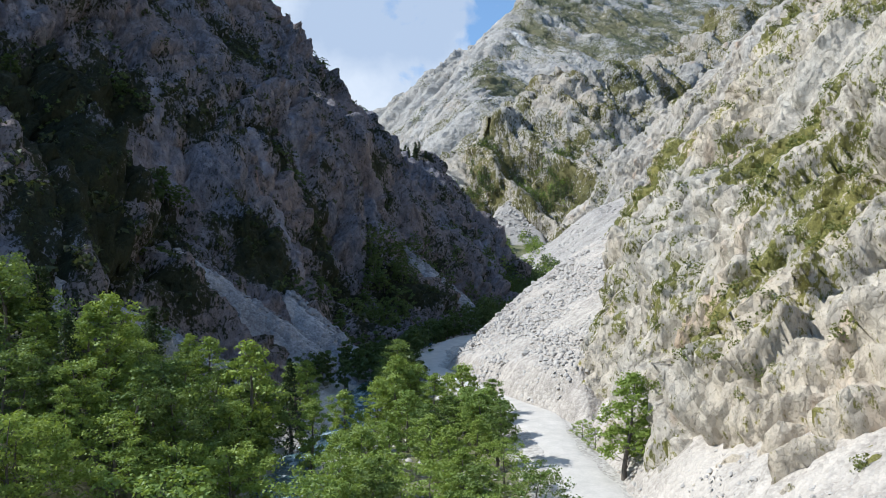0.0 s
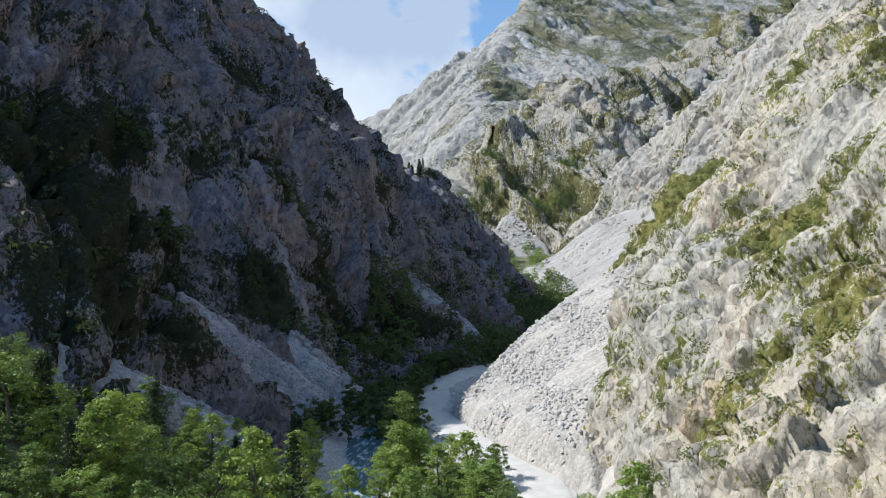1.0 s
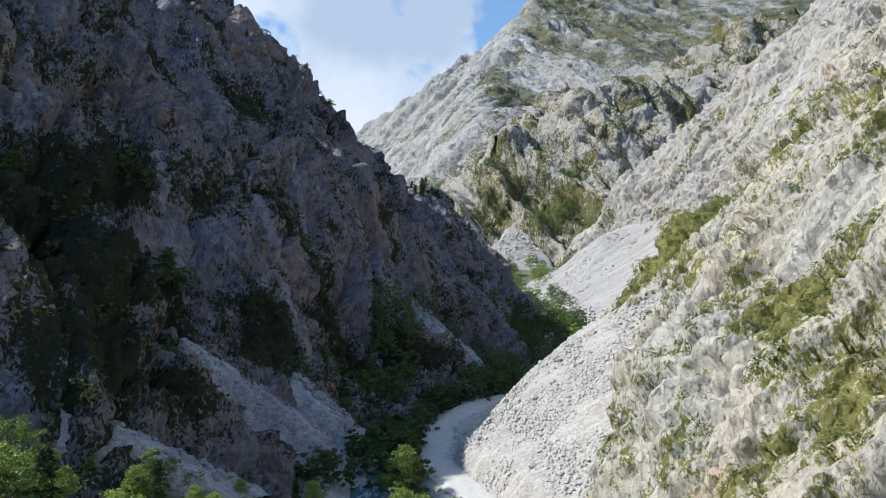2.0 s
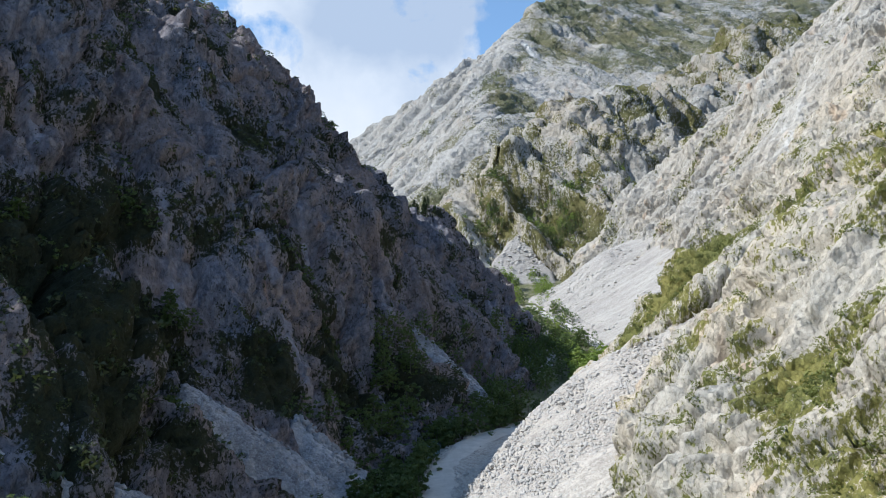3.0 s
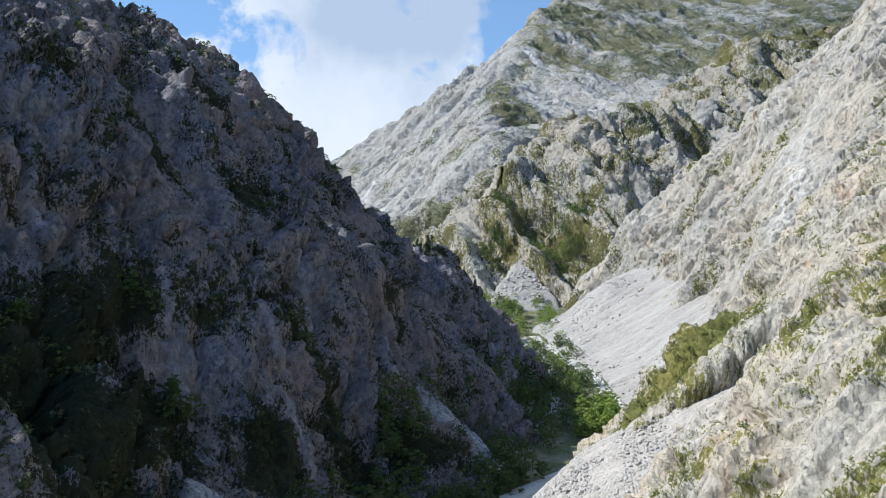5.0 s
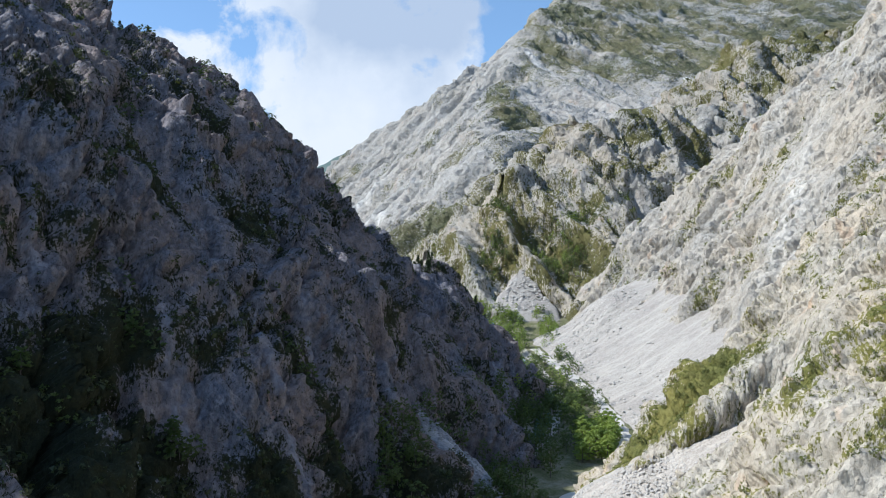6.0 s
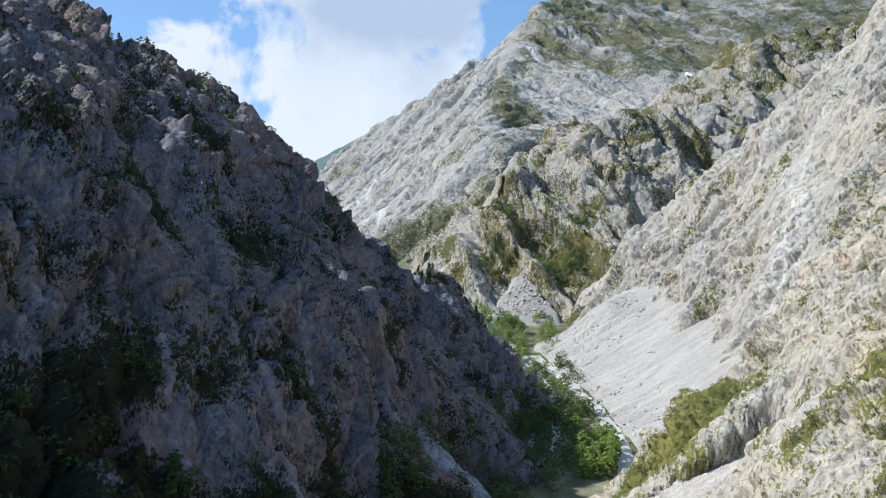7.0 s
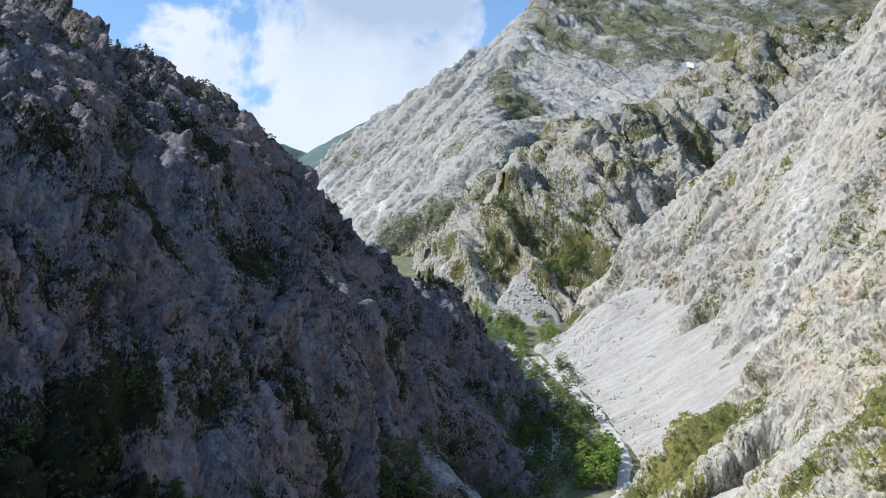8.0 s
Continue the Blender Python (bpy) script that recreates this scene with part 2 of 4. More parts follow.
# ---------------------------------------------------------------- sheets of ground and rock
def sheet(name, xs, ys, height, detail=None, keep=None, layers=None, material=None, smooth_shade=True):
    """A land surface over a grid; detail(places, normals) gives an offset along the normal; layers: named point values."""
    gx, gy = np.meshgrid(xs, ys)
    gz = height(gx, gy)
    p = np.stack([gx.ravel(), gy.ravel(), gz.ravel()], 1)
    dy, dx = np.gradient(gz, ys, xs)
    n = np.stack([-dx.ravel(), -dy.ravel(), np.ones(gz.size)], 1)
    n /= np.linalg.norm(n, axis=1)[:, None]
    rows, cols = gz.shape
    index = np.arange(rows * cols).reshape(rows, cols)
    quads = np.stack([index[:-1, :-1], index[:-1, 1:], index[1:, 1:], index[1:, :-1]], -1).reshape(-1, 4)
    if keep is not None:
        ok = keep(p)
        quads = quads[ok[quads].any(1)]
    used = np.unique(quads)
    back = np.full(len(p), -1)
    back[used] = np.arange(len(used))
    quads, p, n = back[quads], p[used], n[used]
    if detail is not None:
        p = p + n * detail(p, n)[:, None]
    mesh = bpy.data.meshes.new(name)
    mesh.vertices.add(len(p))
    mesh.vertices.foreach_set("co", p.astype(np.float32).ravel())
    mesh.loops.add(quads.size)
    mesh.loops.foreach_set("vertex_index", quads.astype(np.int32).ravel())
    mesh.polygons.add(len(quads))
    mesh.polygons.foreach_set("loop_start", np.arange(0, quads.size, 4, dtype=np.int32))
    mesh.update(calc_edges=True)
    if smooth_shade:
        mesh.polygons.foreach_set("use_smooth", np.ones(len(quads), dtype=bool))
    for key, fill in (layers or {}).items():
        values = mesh.attributes.new(key, "FLOAT", "POINT")
        values.data.foreach_set("value", fill(p, n).astype(np.float32))
    if material:
        mesh.materials.append(material)
    ob = new(name, mesh)
    return ob


def steps(*runs):
    """Grid lines: runs of (from, to, step)."""
    parts = [np.arange(a, b, s) for a, b, s in runs]
    return np.concatenate(parts + [[runs[-1][1]]])


# ---------------------------------------------------------------- materials
def material(name, rough=0.9):
    m = bpy.data.materials.new(name)
    m.use_nodes = True
    t = m.node_tree
    t.nodes.clear()
    add = nodes_of(t)
    out = add("OutputMaterial")
    bsdf = add("BsdfPrincipled", Roughness=rough)
    bsdf.inputs["Specular IOR Level"].default_value = 0.25
    t.links.new(bsdf.outputs[0], out.inputs["Surface"])
    return m, t, add, bsdf


def rock_material(name, dark, light, warm, green, size=1.0, warmth=0.35, relief=0.5, dirt=1.0, drawn=(1.0, 1.0, 0.6)):
    """Weathered, jointed limestone with grass and scrub where the layer "veg" says so; size scales its grain, drawn its direction."""
    m, t, add, bsdf = material(name)
    at = add("Mapping", Vector=add("TexCoord").outputs["Object"], Scale=drawn).outputs[0]

    def noise(scale, detail=6.0, rough=0.62):
        return add("TexNoise", Vector=at, Scale=scale / size, Detail=detail, Roughness=rough)

    blotch, grain, fine = noise(0.045).outputs["Fac"], noise(0.9, 8.0, 0.7).outputs["Fac"], noise(4.2, 5.0, 0.7).outputs["Fac"]
    bent = mixed(add, 0.20 * size, at, noise(0.5, 5.0).outputs["Color"], "LINEAR_LIGHT")

    def slabs(scale):
        """Broken faces: every cell a plane with its own tilt; gives its height, its tone and the gap at its rim."""
        cell = add("TexVoronoi", Vector=bent, Scale=scale / size)
        inner = add("VectorMath", p_operation="SUBTRACT", i_0=bent, i_1=cell.outputs["Position"]).outputs[0]
        tilt = add("VectorMath", p_operation="SUBTRACT", i_0=cell.outputs["Color"], i_1=(0.5, 0.5, 0.5)).outputs[0]
        plane = add("VectorMath", p_operation="DOT_PRODUCT", i_0=inner, i_1=tilt).outputs["Value"]
        rim = add("TexVoronoi", Vector=bent, Scale=scale / size, p_feature="DISTANCE_TO_EDGE").outputs["Distance"]
        return plane, add("SeparateColor", Color=cell.outputs["Color"]).outputs[2], rim

    plane_1, tone_1, rim_1 = slabs(0.5)
    plane_2, tone_2, rim_2 = slabs(1.5)
    streak_at = add("Mapping", Vector=at, Scale=(0.30 / size, 0.30 / size, 0.08 / size)).outputs[0]
    streak = add("TexNoise", Vector=streak_at, Scale=1.0, Detail=6.0, Roughness=0.6).outputs["Fac"]
    tone = maths(add, "ADD", maths(add, "MULTIPLY", tone_1, 0.30), maths(add, "MULTIPLY", tone_2, 0.34))
    tone = maths(add, "ADD", tone, maths(add, "MULTIPLY", ramp(add, grain, (0.34, 0.0), (0.66, 1.0)), 0.40))
    body = mixed(add, tone, dark, light)
    body = mixed(add, maths(add, "MULTIPLY", ramp(add, blotch, (0.40, 0.0), (0.62, 1.0)), warmth), body, warm)
    rusty = ramp(add, add("TexNoise", Vector=streak_at, Scale=0.55, Detail=3.0).outputs["Fac"], (0.62, 0.0), (0.74, 1.0))
    body = mixed(add, maths(add, "MULTIPLY", rusty, warmth * 0.6), body, (warm[0] * 1.1, warm[1] * 0.72, warm[2] * 0.45))
    body = mixed(add, maths(add, "MULTIPLY", ramp(add, streak, (0.30, 1.0), (0.48, 0.0)), 0.30 * dirt), body, (dark[0] * 0.5, dark[1] * 0.5, dark[2] * 0.52))
    body = mixed(add, maths(add, "MULTIPLY", ramp(add, fine, (0.36, 1.0), (0.48, 0.0)), 0.36 * dirt), body, (dark[0] * 0.5, dark[1] * 0.49, dark[2] * 0.47))
    patchy = ramp(add, noise(0.22, 5.0).outputs["Fac"], (0.40, 1.0), (0.54, 0.0))
    frayed = maths(add, "MULTIPLY", maths(add, "SUBTRACT", grain, 0.42), 0.5)
    rim_1, rim_2 = maths(add, "ADD", rim_1, frayed), maths(add, "ADD", rim_2, frayed)
    soil = maths(add, "MULTIPLY", maths(add, "MAXIMUM", ramp(add, rim_1, (0.0, 1.0), (0.05, 0.0)), ramp(add, rim_2, (0.0, 0.8), (0.06, 0.0))), patchy)
    body = mixed(add, maths(add, "MULTIPLY", soil, 0.42 * dirt), body, (dark[0] * 0.30, dark[1] * 0.28, dark[2] * 0.25))
    body = mixed(add, maths(add, "MULTIPLY", add("Attribute", p_attribute_name="fresh").outputs["Fac"], ramp(add, streak, (0.35, 0.3), (0.6, 1.0))), body, (light[0] * 1.12, light[1] * 1.13, light[2] * 1.15))
    veg = add("Attribute", p_attribute_name="veg").outputs["Fac"]
    tuft = noise(1.5, 7.0, 0.72).outputs["Fac"]
    leafy = mixed(add, ramp(add, fine, (0.34, 0.0), (0.66, 1.0)), (green[0] * 0.42, green[1] * 0.42, green[2] * 0.42), (green[0] * 1.4, green[1] * 1.3, green[2] * 1.1))
    leafy = mixed(add, ramp(add, blotch, (0.40, 0.0), (0.62, 0.6)), leafy, (green[0] * 1.7, green[1] * 1.35, green[2] * 1.15))
    grown = ramp(add, maths(add, "ADD", veg, maths(add, "MULTIPLY", maths(add, "SUBTRACT", tuft, 0.5), 1.7)), (0.44, 0.0), (0.54, 1.0))
    body = mixed(add, grown, body, leafy)
    t.links.new(body, bsdf.inputs["Base Color"])
    lift = maths(add, "ADD", maths(add, "MULTIPLY", grain, 0.55), maths(add, "MULTIPLY", fine, 0.22))
    lift = maths(add, "ADD", lift, maths(add, "MULTIPLY", plane_1, 1.5 / size))
    lift = maths(add, "ADD", lift, maths(add, "MULTIPLY", plane_2, 1.7 / size))
    lift = maths(add, "ADD", lift, maths(add, "MULTIPLY", ramp(add, rim_1, (0.0, 0.0), (0.07, 1.0)), 0.12))
    lift = maths(add, "ADD", lift, maths(add, "MULTIPLY", ramp(add, rim_2, (0.0, 0.0), (0.09, 1.0)), 0.07))
    b = add("Bump", Strength=relief, Distance=0.7 * size, Height=lift)
    t.links.new(b.outputs[0], bsdf.inputs["Normal"])
    return m


def scree_material(name, dark, light, size=1.0, relief=0.6):
    """Loose stones of mixed size, sorted in streaks down the slope."""
    m, t, add, bsdf = material(name)
    at = add("TexCoord").outputs["Object"]
    stones = add("TexVoronoi", Vector=at, Scale=1.6 / size)
    small = add("TexVoronoi", Vector=at, Scale=4.5 / size)
    broad = add("TexNoise", Vector=at, Scale=0.07 / size, Detail=6.0, Roughness=0.62).outputs["Fac"]
    lane = add("TexNoise", Vector=add("Mapping", Vector=at, Scale=(0.03 / size, 0.28 / size, 0.03 / size)).outputs[0], Scale=1.0, Detail=5.0, Roughness=0.6).outputs["Fac"]
    one = add("SeparateColor", Color=stones.outputs["Color"]).outputs[0]
    two = add("SeparateColor", Color=small.outputs["Color"]).outputs[0]
    body = mixed(add, maths(add, "ADD", maths(add, "MULTIPLY", one, 0.5), maths(add, "MULTIPLY", two, 0.5)), dark, light)
    body = mixed(add, maths(add, "MULTIPLY", ramp(add, broad, (0.38, 1.0), (0.62, 0.0)), 0.3), body, (dark[0] * 0.85, dark[1] * 0.8, dark[2] * 0.82))
    body = mixed(add, maths(add, "MULTIPLY", ramp(add, lane, (0.5, 0.0), (0.62, 1.0)), 0.5), body, (light[0] * 1.04, light[1] * 1.03, light[2] * 1.02))
    t.links.new(body, bsdf.inputs["Base Color"])
    lift = maths(add, "ADD", maths(add, "MULTIPLY", stones.outputs["Distance"], -0.6), maths(add, "MULTIPLY", small.outputs["Distance"], -0.25))
    b = add("Bump", Strength=relief, Distance=0.5 * size, Height=lift)
    t.links.new(b.outputs[0], bsdf.inputs["Normal"])
    return m


def leaf_material(name, dark, light):
    """Leaves: every leaf its own green, a little light shining through."""
    m = bpy.data.materials.new(name)
    m.use_nodes = True
    t = m.node_tree
    t.nodes.clear()
    add = nodes_of(t)
    geo = add("NewGeometry")
    each = geo.outputs["Random Per Island"]
    tree_tone = add("ObjectInfo").outputs["Random"]
    patch = add("TexNoise", Vector=add("TexCoord").outputs["Object"], Scale=0.55, Detail=4.0).outputs["Fac"]
    tone = maths(add, "ADD", maths(add, "MULTIPLY", each, 0.55), maths(add, "MULTIPLY", patch, 0.5))
    c = mixed(add, maths(add, "MINIMUM", tone, 1.0), dark, light)
    c = mixed(add, maths(add, "MULTIPLY", tree_tone, 0.4), c, (light[0] * 1.2, light[1] * 1.05, light[2] * 0.75))
    d = add("BsdfDiffuse", Color=c)
    tr = add("BsdfTranslucent", Color=mixed(add, 0.5, c, (light[0] * 1.4, light[1] * 1.3, light[2] * 0.5)))
    gl = add("BsdfGlossy", Roughness=0.55, Color=(0.9, 0.95, 0.9, 1))
    s = add("MixShader", i_0=0.32, i_1=d.outputs[0], i_2=tr.outputs[0])
    s = add("MixShader", i_0=0.03, i_1=s.outputs[0], i_2=gl.outputs[0])
    add("OutputMaterial", Surface=s.outputs[0])
    return m


def simple_material(name, a, b, scale, rough=0.85, bumpy=0.3, depth=0.05):
    m, t, add, bsdf = material(name, rough)
    at = add("TexCoord").outputs["Object"]
    n1 = add("TexNoise", Vector=at, Scale=scale, Detail=7.0, Roughness=0.65).outputs["Fac"]
    n2 = add("TexNoise", Vector=at, Scale=scale * 7, Detail=5.0, Roughness=0.6).outputs["Fac"]
    c = mixed(add, ramp(add, n1, (0.3, 0.0), (0.7, 1.0)), a, b)
    c = mixed(add, maths(add, "MULTIPLY", n2, 0.5), c, (a[0] * 0.6, a[1] * 0.6, a[2] * 0.6))
    t.links.new(c, bsdf.inputs["Base Color"])
    t.links.new(add("Bump", Strength=bumpy, Distance=depth, Height=maths(add, "ADD", n1, maths(add, "MULTIPLY", n2, 0.4))).outputs[0], bsdf.inputs["Normal"])
    return m


def ground_material():
    """Valley floor: grassy soil, with pale gravel where the layer "gravel" says so."""
    m, t, add, bsdf = material("valley_soil", 0.95)
    at = add("TexCoord").outputs["Object"]
    n1 = add("TexNoise", Vector=at, Scale=0.16, Detail=7.0, Roughness=0.65).outputs["Fac"]
    n2 = add("TexNoise", Vector=at, Scale=1.7, Detail=7.0, Roughness=0.7).outputs["Fac"]
    stones = add("TexVoronoi", Vector=at, Scale=3.0)
    soil = mixed(add, ramp(add, n2, (0.35, 0.0), (0.65, 1.0)), (0.060, 0.080, 0.026), (0.20, 0.19, 0.10))
    soil = mixed(add, ramp(add, n1, (0.45, 0.0), (0.65, 0.7)), soil, (0.30, 0.27, 0.21))
    grit = mixed(add, add("SeparateColor", Color=stones.outputs["Color"]).outputs[0], (0.34, 0.315, 0.28), (0.56, 0.525, 0.48))
    gravel = add("Attribute", p_attribute_name="gravel").outputs["Fac"]
    f = ramp(add, maths(add, "ADD", gravel, maths(add, "MULTIPLY", maths(add, "SUBTRACT", n2, 0.5), 1.2)), (0.42, 0.0), (0.58, 1.0))
    t.links.new(mixed(add, f, soil, grit), bsdf.inputs["Base Color"])
    t.links.new(add("Bump", Strength=0.6, Distance=0.3, Height=maths(add, "SUBTRACT", n2, maths(add, "MULTIPLY", stones.outputs["Distance"], 0.4))).outputs[0], bsdf.inputs["Normal"])
    return m


# Left mountainside: the shade's darkness and blue cast sit in the base colours.
ROCK_LEFT_SHADE = rock_material("shade_toned_limestone", (0.066, 0.066, 0.082), (0.315, 0.310, 0.358), (0.31, 0.215, 0.16), (0.024, 0.031, 0.017), 1.0, 0.5, 1.0, 1.5)
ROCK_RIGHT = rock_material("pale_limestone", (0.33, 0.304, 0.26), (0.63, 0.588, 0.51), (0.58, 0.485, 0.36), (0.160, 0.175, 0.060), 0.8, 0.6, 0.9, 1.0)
ROCK_FAR = rock_material("far_limestone", (0.31, 0.291, 0.258), (0.54, 0.51, 0.46), (0.51, 0.44, 0.345), (0.130, 0.142, 0.054), 1.3, 0.6, 0.9, 1.0)
ROCK_MID = rock_material("mountain_limestone", (0.24, 0.230, 0.210), (0.51, 0.488, 0.45), (0.43, 0.36, 0.265), (0.100, 0.106, 0.045), 2.0, 0.5, 0.8, 0.9, (1.0, 0.7, 0.7))
ROCK_PEAK = rock_material("peak_limestone", (0.27, 0.261, 0.246), (0.525, 0.506, 0.473), (0.43, 0.38, 0.315), (0.120, 0.132, 0.082), 3.0, 0.4, 0.8, 1.0, (1.0, 0.42, 1.0))
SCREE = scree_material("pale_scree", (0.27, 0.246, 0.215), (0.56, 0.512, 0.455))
# For scree under the left mountain: shadow grey is put into the stone colour.
SCREE_SHADE = scree_material("shade_toned_scree", (0.16, 0.163, 0.18), (0.47, 0.47, 0.495), 1.0, 0.8)
SCREE_FAR = scree_material("far_scree", (0.29, 0.269, 0.242), (0.45, 0.421, 0.382), 1.2, 0.45)
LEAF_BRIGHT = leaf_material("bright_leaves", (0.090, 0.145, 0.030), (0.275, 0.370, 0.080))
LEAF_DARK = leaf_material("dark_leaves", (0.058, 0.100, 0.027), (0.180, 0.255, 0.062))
# Darker copy of the far tree greens; the valley's shadow is in the colour.
LEAF_VALLEY_SHADE = leaf_material("valley_shade_leaves", (0.034, 0.060, 0.018), (0.095, 0.140, 0.038))
LEAF_FIR = leaf_material("fir_needles", (0.014, 0.030, 0.012), (0.040, 0.066, 0.024))
# Scrub green darkened for the shaded slope: part of the shade is painted in.
LEAF_SHADE = leaf_material("shade_toned_scrub_leaves", (0.026, 0.036, 0.016), (0.072, 0.090, 0.034))
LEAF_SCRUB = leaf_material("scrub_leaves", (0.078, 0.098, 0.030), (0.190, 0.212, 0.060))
LEAF_HIGH = leaf_material("high_scrub_leaves", (0.085, 0.105, 0.055), (0.180, 0.205, 0.110))
BARK = simple_material("bark", (0.10, 0.085, 0.07), (0.24, 0.21, 0.18), 3.0)
GROUND = ground_material()
ROAD = simple_material("gravel_track", (0.52, 0.49, 0.445), (0.70, 0.655, 0.60), 0.5, 0.95, 0.25, 0.06)
SNOW = simple_material("old_snow", (0.80, 0.82, 0.84), (0.90, 0.91, 0.92), 0.2, 0.6, 0.2, 0.5)
# Aerial haze over the far ridge is mixed into this blue-green base.
HILLS = simple_material("hazy_wooded_hills", (0.10, 0.145, 0.135), (0.17, 0.22, 0.20), 0.012, 0.95, 0.5, 20.0)
# Stones for those fans, their colour dimmed and blued as if shadowed.
STONE_SHADE = simple_material("shade_toned_stone", (0.16, 0.163, 0.175), (0.44, 0.44, 0.46), 0.8, 0.9, 0.5, 0.15)
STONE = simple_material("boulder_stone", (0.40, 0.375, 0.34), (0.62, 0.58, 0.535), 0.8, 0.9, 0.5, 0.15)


def water_material():
    m, t, add, bsdf = material("stream_water", 0.12)
    at = add("TexCoord").outputs["Object"]
    foam = add("TexNoise", Vector=add("Mapping", Vector=at, Scale=(1.0, 0.35, 1.0)).outputs[0], Scale=1.1, Detail=7.0, Roughness=0.7).outputs["Fac"]
    f = ramp(add, foam, (0.52, 0.0), (0.62, 1.0))
    t.links.new(mixed(add, f, (0.10, 0.17, 0.19), (0.46, 0.52, 0.56)), bsdf.inputs["Base Color"])
    t.links.new(maths(add, "ADD", 0.1, maths(add, "MULTIPLY", f, 0.6)), bsdf.inputs["Roughness"])
    t.links.new(add("Bump", Strength=0.6, Distance=0.25, Height=foam).outputs[0], bsdf.inputs["Normal"])
    return m


WATER = water_material()


# ---------------------------------------------------------------- the land itself
def along_slope(p, strike, stretch):
    """Places told along the slope's level line, down it, and upwards; the last two shortened by stretch."""
    sx, sy = strike
    return np.stack([p[:, 0] * sx + p[:, 1] * sy, (p[:, 0] * sy - p[:, 1] * sx) * stretch, p[:, 2] * stretch], 1)


def rib_field(p, size, strike, stretch):
    """Ribs (high) and gullies (low) that run down the slope."""
    return ridged(along_slope(p, strike, stretch) / size + 0.13 * fbm(p / size, 2)[:, None], 5, 0.5) - 0.8


def craggy(big, ribs, block, strike=(0.0, 1.0), stretch=0.25, slabs=0.5, lean=0.35, coarse=1.0):
    """Rock relief: broad swells, ribs that run down the slope, and tilted slabs, blocks and crags parted by clefts.
    strike: the level line along the slope; coarse: the share of the largest blocks; slabs: how far the blocks are drawn out down the slope; lean: how far they slant along it."""
    def detail(p, n):
        joint = along_slope(p, strike, slabs)
        joint[:, 0] += lean * p[:, 2]
        warp = joint + 0.16 * block[0] * np.stack([perlin(p / block[0] + s) for s in (3.1, 41.7, 77.2)], 1)
        rough = 0.5 + 0.9 * smooth(-0.35, 0.5, fbm(p / big[0] + 50, 3))
        d = big[1] * fbm(p / big[0], 3)
        d = d + ribs[1] * rib_field(p, ribs[0], strike, stretch)
        d = d + rough * block[1] * 1.25 * coarse * blocks(warp / (block[0] * 6.2) + 4.0, 0.05, 2.8)
        d = d + rough * block[1] * (0.4 + 0.6 * coarse) * blocks(warp / (block[0] * 2.6) + 2.0, 0.08, 2.8)
        d = d + rough * block[1] * 0.52 * blocks(warp / block[0] + 9.0, 0.12, 2.8)
        d = d + rough * block[1] * 0.22 * blocks(warp / (block[0] * 0.42) + 5.0, 0.20, 2.4)
        return d
    return detail


def growth(scale, level, spread, ribs, strike, stretch, gully=0.2, extra=None):
    """Where scrub and grass hold: in strips down the gullies, in patches, and at the given places."""
    def fill(p, n):
        v = level + 0.9 * spread * fbm(along_slope(p, strike, 0.45) / scale, 3, 0.55) + 0.55 * spread * fbm(along_slope(p, strike, 0.6) / (scale * 0.2), 3)
        v = v - gully * rib_field(p, ribs, strike, stretch)
        if extra is not None:
            v = v + extra(p)
        return np.clip(v, 0, 1)
    return fill


def right_patches(p):
    x, y, z = p.T
    v = 0
    for cx, cy, cz, r, s in ((26, 72, 22, 6, 0.6), (38, 84, 41, 7, 0.6), (35, 66, 32, 5, 0.5), (52, 170, 46, 9, 0.3), (62, 170, 55, 9, 0.25), (23, 108, 22, 7, 0.3), (36, 171, 29, 5, 0.45), (48, 171, 42, 6, 0.45), (58, 172, 53, 6, 0.4), (40, 175, 36, 7, 0.3), (57, 113, 67, 9, 0.6), (66, 126, 74, 8, 0.5), (76, 120, 82, 12, 0.35)):
        v = v + s * np.exp(-((x - cx) ** 2 + (y - cy) ** 2 + (z - cz) ** 2) / (r * r))
    return v


def left_patches(p):
    x, y, z = p.T
    v = 0
    for cx, cy, cz, r in ((-71, 166, 60, 9), (-57, 152, 40, 7), (-53, 106, 29, 9), (-64, 120, 42, 14), (-76, 136, 58, 13), (-70, 142, 50, 9), (-36, 158, 27, 7), (-25, 185, 25, 9), (-14, 205, 18, 8), (-40, 165, 34, 6), (-78, 150, 60, 8), (-60, 230, 84, 8), (-90, 200, 100, 10), (-5, 215, 15, 9), (-45, 128, 20, 7), (-60, 130, 40, 7)):
        v = v + 0.62 * np.exp(-((x - cx) ** 2 + (y - cy) ** 2 + (z - cz) ** 2) / (r * r))
    return v + 0.03 * smooth(95, 30, z) * smooth(215, 150, y)


def mid_patches(p):
    x, y, z = p.T
    return 0.22 * np.exp(-((x - 35) ** 2 + (y - 560) ** 2) / 500) + 0.2 * np.exp(-((x - 78) ** 2 + (y - 515) ** 2) / 700) + 0.24 * np.exp(-((x - 175) ** 2 + (y - 690) ** 2 + (z - 190) ** 2) / 1600) + 0.16 * smooth(255, 300, z)


def peak_patches(p):
    x, y, z = p.T
    return 0.36 * smooth(290, 430, z) * smooth(70, 200, x) + 0.42 * np.exp(-((x - 75) ** 2 / 1500 + (y - 1050) ** 2 / 40000)) + 0.26 * smooth(980, 700, y)


def left_keep(p):
    return (p[:, 2] > floor_z(p[:, 0], p[:, 1]) - 5)


